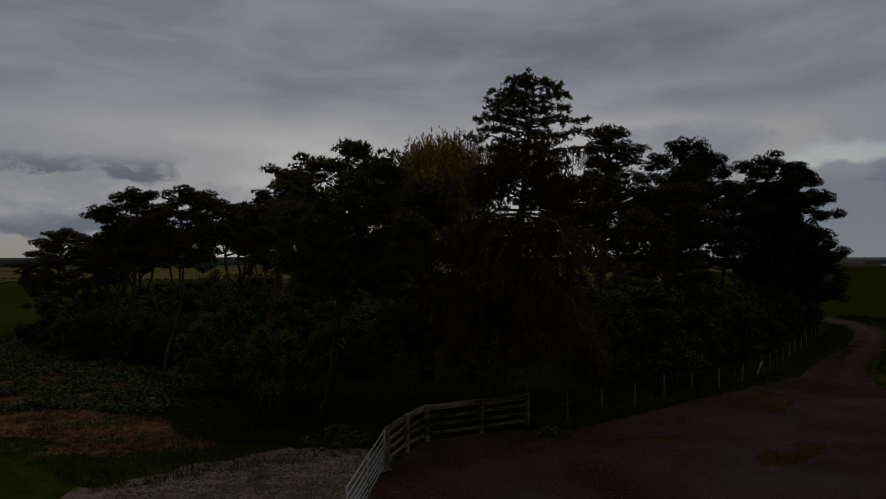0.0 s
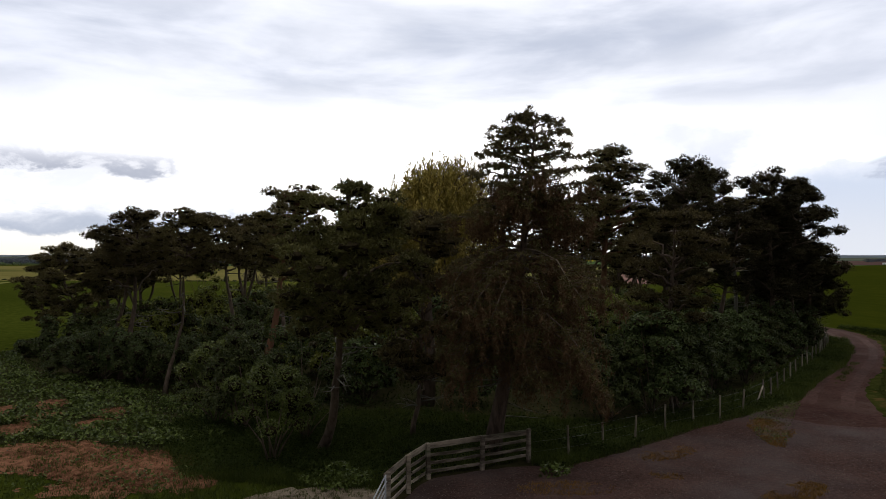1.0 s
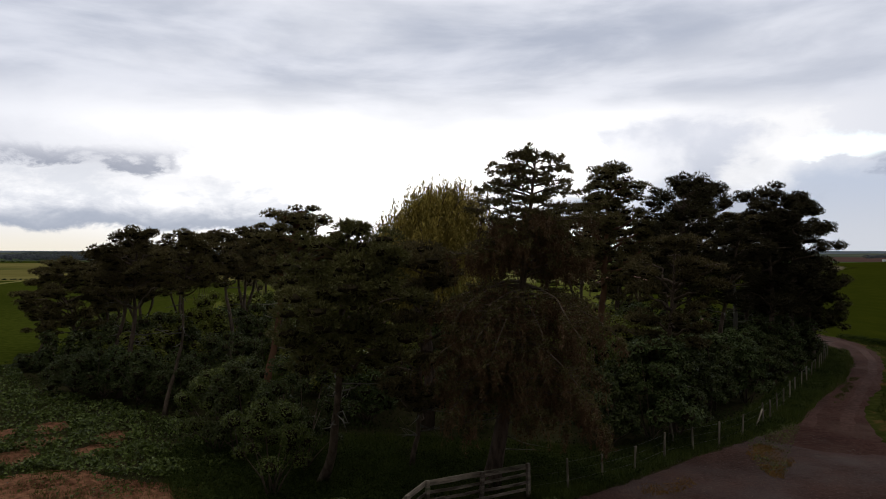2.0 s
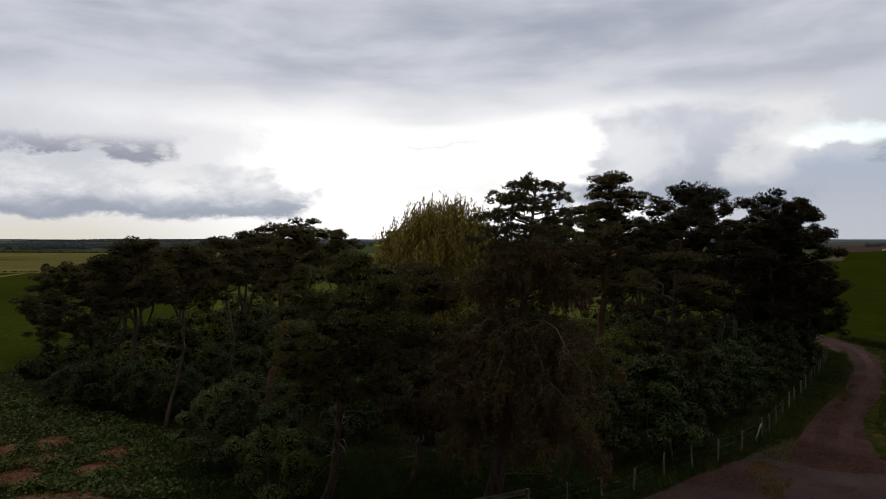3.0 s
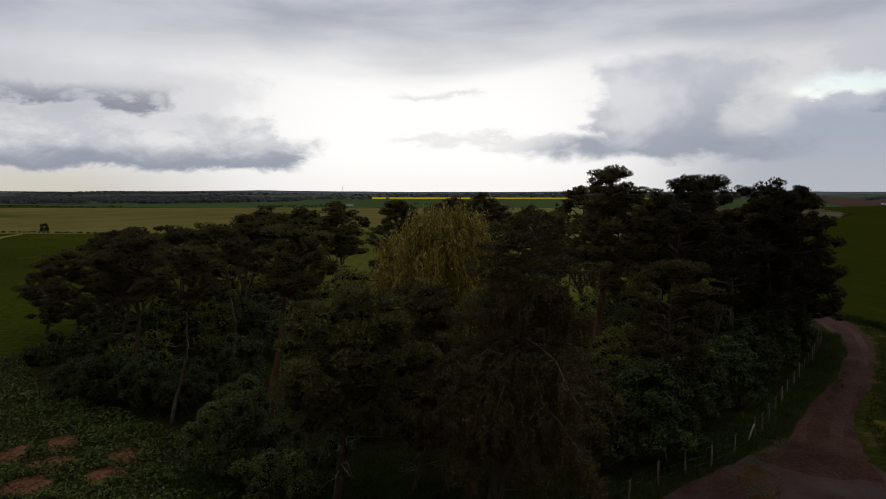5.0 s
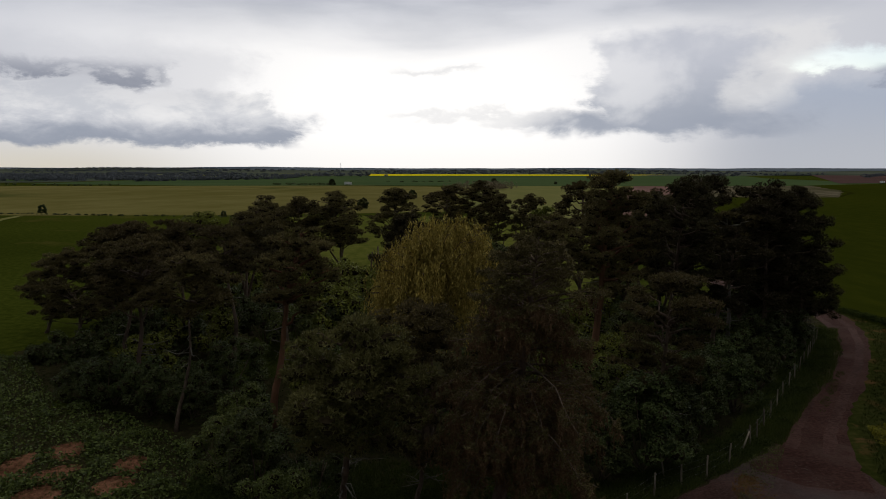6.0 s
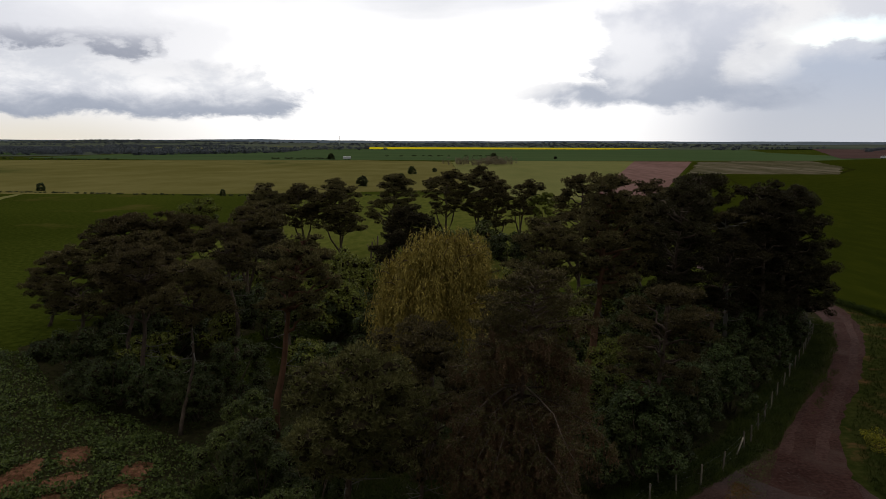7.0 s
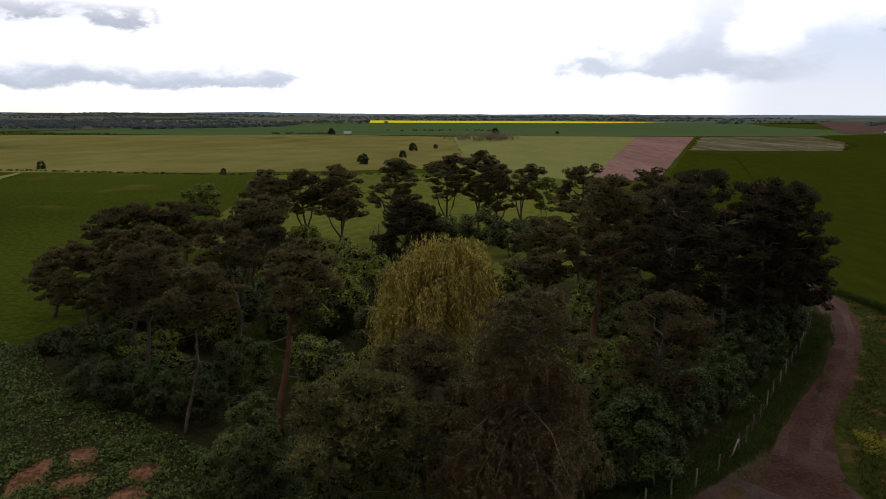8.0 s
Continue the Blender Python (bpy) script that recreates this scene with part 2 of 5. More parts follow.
M_REDBARK = surface("orange_pine_bark", (0.090, 0.046, 0.028), (0.190, 0.095, 0.058), 0.9, 2.2, 0.4, each=0.15, stretch=(1, 1, 0.3), bump=0.8, bump_scale=10.0, gloss=0.05)
M_GREYBARK = surface("grey_bark", (0.085, 0.078, 0.064), (0.230, 0.210, 0.175), 0.9, 2.5, 0.4, stretch=(1, 1, 0.3), bump=0.7, bump_scale=12.0, gloss=0.05)
M_LEAF = surface("bush_leaves", (0.016, 0.023, 0.007), (0.096, 0.118, 0.036), 0.5, 4.5, 0.35, island=0.65, each=0.25, through_light=0.15, gloss=0.09)
M_LIGHTLEAF = surface("light_bush_leaves", (0.048, 0.056, 0.008), (0.210, 0.225, 0.036), 0.55, 4.5, 0.35, island=0.55, each=0.18, through_light=0.12, gloss=0.08)
M_MIDLEAF = surface("mid_green_leaves", (0.027, 0.036, 0.009), (0.145, 0.168, 0.040), 0.45, 4.5, 0.35, island=0.6, each=0.15, through_light=0.2, gloss=0.10)
M_OLIVELEAF = surface("olive_bush_leaves", (0.050, 0.042, 0.014), (0.115, 0.095, 0.034), 0.6, 4.5, 0.35, island=0.55, through_light=0.12, gloss=0.25)
M_WILLOW = surface("willow_leaves", (0.120, 0.094, 0.016), (0.48, 0.375, 0.092), 0.6, 4.5, 0.35, island=0.6, through_light=0.12, gloss=0.08)
# distance haze is painted in: the leaf colour is lifted to blue-grey
M_HAZETREE = surface("haze_tinted_woods", (0.070, 0.080, 0.088), (0.128, 0.138, 0.146), 0.95, 0.03, 0.004, island=0.25, through_light=0.4, gloss=0.05)
M_OLDWOOD = surface("weathered_timber", (0.062, 0.048, 0.034), (0.370, 0.305, 0.235), 0.85, 4.0, 0.8, each=0.15, stretch=(0.4, 0.4, 2.0), bump=0.6, bump_scale=25.0, third=(0.09, 0.095, 0.05), third_at=(0.56, 0.72), third_scale=2.0, gloss=0.2)
M_STAKE = surface("pale_stake_wood", (0.120, 0.098, 0.070), (0.300, 0.250, 0.185), 0.85, 5.0, 1.0, each=0.2, stretch=(1, 1, 0.3), bump=0.5, bump_scale=30.0, gloss=0.2)
M_GALV = surface("galvanised_steel", (0.36, 0.37, 0.39), (0.52, 0.53, 0.55), 0.5, 6.0, 1.0, metal=0.7, bump=0.1, bump_scale=40.0, gloss=0.5)
M_WIRE = surface("fence_wire", (0.20, 0.20, 0.20), (0.32, 0.31, 0.30), 0.5, 6.0, 1.0, metal=0.8)
M_STONE = surface("gravel_stone", (0.055, 0.042, 0.036), (0.150, 0.118, 0.100), 0.85, 6.0, 1.0, island=0.8, gloss=0.25)
# litter colour holds the shade under trees and docks too
M_SHADELITTER = surface("shade_dark_litter", (0.018, 0.017, 0.008), (0.040, 0.036, 0.016), 0.95, 2.5, 0.3, bump=0.6, bump_scale=9.0, gloss=0.0)
# the hills' blue-grey is haze put into their colour
M_HAZEHILL = surface("haze_blue_hills", (0.085, 0.105, 0.125), (0.130, 0.150, 0.165), 0.95, 0.004, 0.0012, stretch=(1, 1, 6), gloss=0.0)
M_VALE = surface("vale_farmland", (0.050, 0.062, 0.045), (0.100, 0.108, 0.075), 0.95, 0.006, 0.0015, stretch=(0.5, 1, 1), gloss=0.0)
M_WHEELING = surface("worn_wheel_track", (0.036, 0.017, 0.013), (0.080, 0.043, 0.034), 0.93, 4.0, 0.2, bump=0.5, bump_scale=9.0, gloss=0.05)
M_BANKSOIL = surface("scraped_bank_earth", (0.090, 0.044, 0.022), (0.190, 0.098, 0.052), 0.95, 2.5, 0.4, bump=0.8, bump_scale=6.0, third=(0.05, 0.055, 0.016), third_at=(0.50, 0.62), third_scale=0.8, gloss=0.0)
M_YELLOWWEED = surface("yellow_weed_leaves", (0.085, 0.085, 0.008), (0.300, 0.270, 0.020), 0.6, 2.0, 0.3, island=0.6, through_light=0.15, gloss=0.1)
M_BARETWIG = surface("bare_spring_twigs", (0.130, 0.106, 0.066), (0.230, 0.190, 0.126), 0.9, 0.8, 0.1, island=0.4, through_light=0.4, gloss=0.02)
# near-black for added crown cores that block light and paint the inner shade
M_SHADECORE = surface("crown_shade_core", (0.014, 0.011, 0.006), (0.036, 0.028, 0.016), 0.95, 4.0, 0.5, gloss=0.0)
M_TRAMLINE = surface("trodden_crop", (0.016, 0.018, 0.003), (0.026, 0.029, 0.004), 0.95, 0.5, 0.02, gloss=0.0)
M_BANK = surface("rough_bank_turf", (0.018, 0.024, 0.005), (0.042, 0.044, 0.012), 0.95, 1.6, 0.2, bump=0.4, bump_scale=6.0, third=(0.105, 0.058, 0.024), third_at=(0.52, 0.70), third_scale=0.45, gloss=0.0)
M_BANKBLADE = surface("dark_bank_grass", (0.018, 0.027, 0.005), (0.060, 0.072, 0.014), 0.75, 0.6, 0.08, island=0.5, through_light=0.15, gloss=0.05)
M_WHITE = surface("white_paint", (0.70, 0.70, 0.70), (0.82, 0.82, 0.80), 0.4, 2.0, 0.3)
M_TYRE = surface("black_rubber", (0.015, 0.015, 0.015), (0.03, 0.03, 0.03), 0.8, 5.0, 0.5)


# ---------------------------------------------------------------- mesh helpers
class Soup:
    """Collects triangles."""

    def __init__(self):
        self.v, self.f, self.n = [], [], 0

    def add(self, v, f):
        v, f = np.asarray(v, float).reshape(-1, 3), np.asarray(f, int).reshape(-1, 3)
        self.v.append(v)
        self.f.append(f + self.n)
        self.n += len(v)
        return self

    def mesh(self, name, material, smooth=False):
        me = bpy.data.meshes.new(name)
        v, f = np.concatenate(self.v), np.concatenate(self.f)
        me.vertices.add(len(v))
        me.vertices.foreach_set("co", v.astype(np.float32).ravel())
        me.loops.add(f.size)
        me.loops.foreach_set("vertex_index", f.astype(np.int32).ravel())
        me.polygons.add(len(f))
        me.polygons.foreach_set("loop_start", np.arange(0, f.size, 3, dtype=np.int32))
        me.polygons.foreach_set("use_smooth", np.full(len(f), smooth))
        me.update(calc_edges=True)
        me.materials.append(material)
        return me


def part(name, data, parent, label=""):
    """A mesh object under a thing or a part."""
    ob = new(name, data)
    ob.parent = parent
    return tagged(ob, label)


def empty(name, x, y, z=0.0):
    ob = new(name)
    ob.empty_display_size = 0.3
    ob.location = (x, y, z)
    return ob


def tube(soup, pts, radii, sides=7):
    """A tapered tube along pts."""
    pts, radii = np.asarray(pts, float), np.asarray(radii, float)
    d = np.gradient(pts, axis=0)
    d /= np.linalg.norm(d, axis=1)[:, None] + 1e-9
    ref = np.where(np.abs(d[:, 2:3]) > 0.9, [[1.0, 0, 0]], [[0, 0, 1.0]])
    u = np.cross(d, ref)
    u /= np.linalg.norm(u, axis=1)[:, None] + 1e-9
    w = np.cross(d, u)
    a = np.linspace(0, 2 * np.pi, sides, endpoint=False)
    ring = pts[:, None] + radii[:, None, None] * (np.cos(a)[None, :, None] * u[:, None] + np.sin(a)[None, :, None] * w[:, None])
    n = len(pts)
    i, j = np.meshgrid(np.arange(n - 1), np.arange(sides), indexing="ij")
    p0, p1 = (i * sides + j).ravel(), (i * sides + (j + 1) % sides).ravel()
    f = np.concatenate([np.stack([p0, p1, p1 + sides], 1), np.stack([p0, p1 + sides, p0 + sides], 1)])
    v = np.concatenate([ring.reshape(-1, 3), pts[-1:] + d[-1:] * radii[-1] * 0.3, pts[:1]])
    j = np.arange(sides)
    top = np.stack([(n - 1) * sides + j, (n - 1) * sides + (j + 1) % sides, np.full(sides, n * sides)], 1)
    bot = np.stack([(j + 1) % sides, j, np.full(sides, n * sides + 1)], 1)
    soup.add(v, np.concatenate([f, top, bot]))
    return soup


def unit(v):
    return v / (np.linalg.norm(v, axis=-1, keepdims=True) + 1e-9)


def spikes(soup, rng, at, out, count, length, width, spread=0.75):
    """Tufts of needle blades: at each place, count blades that fan round the direction out."""
    n = len(at)
    d = unit(np.repeat(out, count, 0) + rng.normal(0, spread, (n * count, 3)))
    p = np.repeat(at, count, 0)
    s = unit(np.cross(d, rng.normal(0, 1, (n * count, 3))))
    ln = length * rng.uniform(0.6, 1.25, (n * count, 1))
    a, b, c = p - s * width * 0.5, p + s * width * 0.5, p + d * ln
    v = np.stack([a, b, c], 1).reshape(-1, 3)
    soup.add(v, np.arange(len(v)).reshape(-1, 3))


def leaves(soup, rng, at, out, size, jitter=0.8, long=1.5, along=None):
    """Folded, pointed leaves that face roughly outwards; along: the way they hang."""
    n = len(at)
    nr = unit(out + rng.normal(0, jitter, (n, 3)))
    t = unit(np.cross(nr, rng.normal(0, 1, (n, 3))))
    if along is not None:
        t = unit(along - nr * np.sum(along * nr, 1, keepdims=True) + rng.normal(0, 0.25, (n, 3)))
    b = np.cross(nr, t)
    s = size * rng.uniform(0.6, 1.3, (n, 1))
    root, tip = at - t * s * long * 0.5, at + t * s * long * 0.5
    l, r = at + b * s * 0.45 + nr * s * 0.15, at - b * s * 0.45 + nr * s * 0.15
    v = np.stack([root, l, tip, r], 1).reshape(-1, 3)
    q = np.arange(n)[:, None] * 4
    soup.add(v, np.concatenate([q + [0, 2, 1], q + [0, 3, 2]]))


GOLD = (1 + 5 ** 0.5) / 2
ICO_V = unit(np.array([(-1, GOLD, 0), (1, GOLD, 0), (-1, -GOLD, 0), (1, -GOLD, 0), (0, -1, GOLD), (0, 1, GOLD), (0, -1, -GOLD), (0, 1, -GOLD), (GOLD, 0, -1), (GOLD, 0, 1), (-GOLD, 0, -1), (-GOLD, 0, 1)], float))
ICO_F = np.array([(0, 11, 5), (0, 5, 1), (0, 1, 7), (0, 7, 10), (0, 10, 11), (1, 5, 9), (5, 11, 4), (11, 10, 2), (10, 7, 6), (7, 1, 8), (3, 9, 4), (3, 4, 2), (3, 2, 6), (3, 6, 8), (3, 8, 9), (4, 9, 5), (2, 4, 11), (6, 2, 10), (8, 6, 7), (9, 8, 1)])


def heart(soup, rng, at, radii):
    """An added dark lump for the twigs and shade inside a clump, behind its leaves."""
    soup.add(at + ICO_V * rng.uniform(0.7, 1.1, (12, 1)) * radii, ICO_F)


# ---------------------------------------------------------------- ground and fields
def far_height(x, y):
    """The plain is level, and rolls up to low hills far off."""
    r = math.hypot(x, y)
    s = min(max((r - 2300) / 1900, 0), 1)
    s = s * s * (3 - 2 * s)
    return s * (13 + 8 * noise.noise((x / 900, y / 900, 0.3)) + 5 * noise.noise((x / 260, y / 260, 1.7)))


def ground_sheet():
    radii = [0, 4, 8, 14, 20, 28, 38, 50, 70, 100, 140, 200, 300, 450, 700, 1000, 1400, 1800, 2300] + [2300 + 150 * i for i in range(1, 17)]
    turns = 180
    bm = bmesh.new()
    rings = []
    for r in radii:
        if r == 0:
            rings.append([bm.verts.new((0, 0, 0))])
            continue
        ring = []
        for i in range(turns):
            x, y = r * math.sin(2 * math.pi * i / turns), r * math.cos(2 * math.pi * i / turns)
            ring.append(bm.verts.new((x, y, far_height(x, y))))
        rings.append(ring)
    for a, b in zip(rings, rings[1:]):
        for i in range(turns):
            j = (i + 1) % turns
            if len(a) == 1:
                bm.faces.new((a[0], b[j], b[i]))
            else:
                bm.faces.new((a[i], a[j], b[j], b[i]))
    bmesh.ops.recalc_face_normals(bm, faces=bm.faces)
    me = bpy.data.meshes.new("ground")
    bm.to_mesh(me)
    bm.free()
    me.materials.append(M_GRASS)
    me.materials.append(M_VALE)
    for p in me.polygons:
        p.use_smooth = True
        p.material_index = int(p.center.length > 2250)
    tagged(new("ground", me), "open green grassland reaching to low hills", "ground", kind="structure")


def sheet(name, outline, z, material, label, category, rough=0.0, step=0.0, seed=1):
    """A flat patch of ground with a wavering edge."""
    pts = []
    n = len(outline)
    for i in range(n):
        (x0, y0), (x1, y1) = outline[i], outline[(i + 1) % n]
        m = max(1, int(math.hypot(x1 - x0, y1 - y0) / step)) if step else 1
        for j in range(m):
            x, y = x0 + (x1 - x0) * j / m, y0 + (y1 - y0) * j / m
            s = 1.2 / max(step, 0.2)
            pts.append((x + rough * noise.noise((x * s, y * s, seed)), y + rough * noise.noise((x * s, y * s, seed + 40))))
    bm = bmesh.new()
    face = bm.faces.new([bm.verts.new((x, y, z)) for x, y in pts])
    bmesh.ops.triangulate(bm, faces=[face])
    for f in bm.faces:
        if f.normal.z < 0:
            f.normal_flip()
    me = bpy.data.meshes.new(name)
    bm.to_mesh(me)
    bm.free()
    me.materials.append(material)
    return tagged(new(name, me), label, category, kind="structure")


ground_sheet()
sheet("field_1", [(38, 60), (36, 52), (44, 52), (700, 600), (1100, 1300), (430, 780), (316, 682), (192, 638), (111, 383), (58, 216), (30, 130), (37, 90)], 0.02, M_FIELD, "bright green crop field with faint wheel tracks", "field", 0.4, 6)
sheet("field_2", [(-700, 480), (-390, 560), (-105, 622), (-23, 590), (-3, 242), (-80, 213), (-149, 207), (-600, 150)], 0.03, M_PASTURE, "tan and olive rough pasture", "field", 2.0, 12)
sheet("field_3", [(-23, 590), (-9, 627), (140, 635), (58, 300), (30, 200), (-1, 219)], 0.04, M_PALE, "pale yellow-green grass ley", "field", 1.0, 10)
sheet("field_4", [(138.9, 635), (190.6, 638), (50.5, 200), (31.5, 200)], 0.06, M_PLOUGH, "pinkish brown ploughed strip", "field", 0.5, 12)
sheet("field_5", [(196, 636), (314, 680), (262, 520), (195, 388), (113, 384)], 0.06, M_STUBBLE, "pale straw stubble field with bleached streaks", "field", 3.0, 12)
sheet("field_6", [(-430, 640), (-250, 590), (-105, 626), (90, 638), (316, 690), (470, 830), (520, 1300), (700, 1900), (-240, 1560), (-450, 1250)], 0.12, M_BLUEGREEN, "blue-green young cereal field", "field", 2.0, 25)
sheet("field_7", [(-249, 1570), (330, 1790), (600, 2250), (-350, 2200)], 0.3, M_RAPE, "yellow flowering oilseed rape field", "field", 3.0, 40)
sheet("field_8", [(400, 800), (520, 860), (1500, 2100), (1050, 2280)], 0.3, M_REDSOIL, "dark reddish bare field", "field", 3.0, 40)
sheet("field_9", [(-560, 640), (-450, 720), (-470, 1260), (-260, 1600), (-380, 2250), (-1900, 2250), (-2400, 1500), (-900, 640)], 0.10, M_VALE, "muted grey-green valley farmland", "field", 6.0, 60)
sheet("field_10", [(600, 2240), (340, 1800), (700, 1910), (1060, 2290), (1500, 2120), (1500, 2280), (600, 2290)], 0.2, M_VALE, "muted grey-green farmland beyond the rape", "field", 6.0, 60)
sheet("field_11", [(-620, 1420), (-540, 1440), (-640, 1750), (-860, 1720)], 0.4, M_PALE, "small pale meadow in the valley", "field", 4.0, 40)
sheet("field_12", [(-1080, 1500), (-860, 1540), (-900, 1700), (-1200, 1640)], 0.4, M_PASTURE, "small tan meadow in the valley", "field", 4.0, 40)
sheet("field_13", [(-560, 1980), (-420, 2010), (-430, 2200), (-680, 2180)], 0.4, M_PALE, "far pale meadow beyond the woods", "field", 4.0, 40)
sheet("field_14", [(-560, 760), (-500, 770), (-560, 900), (-680, 880)], 0.4, M_BLUEGREEN, "small green meadow below the woods", "field", 3.0, 30)
sheet("field_15", [(-60, 207), (-52, 150), (-39, 92), (-22, 76), (-6, 74), (12, 82), (24, 110), (31, 199), (-1, 218), (-40, 216)], 0.025, M_MEADOW, "yellow-green meadow behind the copse", "field", 2.0, 8)
sheet("field_path", [(-141, 206.6), (-139, 206.2), (-133, 189), (-128, 176), (-131, 175), (-136, 188)], 0.05, M_PALE, "pale worn path at the pasture corner", "path", 0.4, 3)
sheet("tramline_1", [(118.0, 336), (118.9, 336), (107.9, 296), (97.6, 262), (80.6, 207), (79.8, 208), (96.8, 263), (107, 297)], 0.035, M_TRAMLINE, "dark wheel line through the crop", "track", 0.5, 6)
sheet("tramline_2", [(102, 342.5), (142, 340.2), (142, 341.6), (102, 343.9)], 0.035, M_TRAMLINE, "dark wheel line across the crop", "track", 0.7, 5)
sheet("tramline_3", [(196, 392), (199, 394), (246, 470), (300, 640), (296, 640), (243, 472)], 0.035, M_TRAMLINE, "dark edge furrow round the stubble", "track", 1.0, 8)
sheet("yard", [(-1.9, 19.6), (-1.5, 21.6), (-0.95, 23.1), (0.8, 24.2), (2.6, 24.8), (3.6, 24.6), (6.2, 26.8), (9.6, 30.2), (13.1, 33.3), (15.9, 36.2), (16.6, 36.6), (19.0, 34.0), (19.2, 31), (19.2, 20), (17, 4), (-6, 4), (-4, 12)], 0.018, M_YARD, "dark gravel yard with reddish patches", "yard", 0.22, 0.4)
sheet("road", [(13.8, 33.6), (16.8, 36.7), (20.7, 42.5), (25.2, 48.7), (29.9, 56.8), (33.1, 63.8), (34.5, 70.0), (33.6, 80), (29, 95), (31.5, 96), (36.4, 81), (37.3, 73.6), (36.8, 69), (35.5, 64.3), (32.6, 57.4), (26.5, 47.0), (21.5, 39.8), (19.0, 33.3), (18.3, 31), (15.5, 31.5)], 0.022, M_TRACK, "red-brown dirt farm track bending behind trees", "track", 0.35, 0.7)
sheet("gravel_apron", [(-2.0, 21.5), (-2.9, 22.5), (-4.3, 22.4), (-5.9, 21.5), (-7.3, 20.2), (-9.8, 17.2), (-9, 4), (-4.2, 4), (-2.6, 15), (-1.95, 19.8)], 0.024, M_PALEGRAVEL, "pale stony gravel apron with weeds", "gravel", 0.6, 0.5)

CENTRE = [(17.7, 35.6), (19.1, 38.4), (23.1, 44.9), (28.3, 53.0), (31.6, 59.2), (34.1, 65.4), (35.3, 71.6), (34.6, 80), (30, 95)]


def wheeling(name, offset, wide, z, material, label, seed):
    """A long strip along the farm track, beside its middle line."""
    left, right = [], []
    for i in range(len(CENTRE)):
        (x0, y0), (x1, y1) = CENTRE[max(0, i - 1)], CENTRE[min(len(CENTRE) - 1, i + 1)]
        d = math.hypot(x1 - x0, y1 - y0)
        nx, ny = (y1 - y0) / d, -(x1 - x0) / d
        x, y = CENTRE[i]
        left.append((x + nx * (offset - wide / 2), y + ny * (offset - wide / 2)))
        right.append((x + nx * (offset + wide / 2), y + ny * (offset + wide / 2)))
    sheet(name, left + right[::-1], z, material, label, "track", 0.12, 0.6, seed)


wheeling("wheel_track_1", -0.85, 0.65, 0.030, M_WHEELING, "pale worn wheel track on the dirt road", 41)
wheeling("wheel_track_2", 0.85, 0.6, 0.030, M_WHEELING, "pale worn wheel track beside the bank", 44)

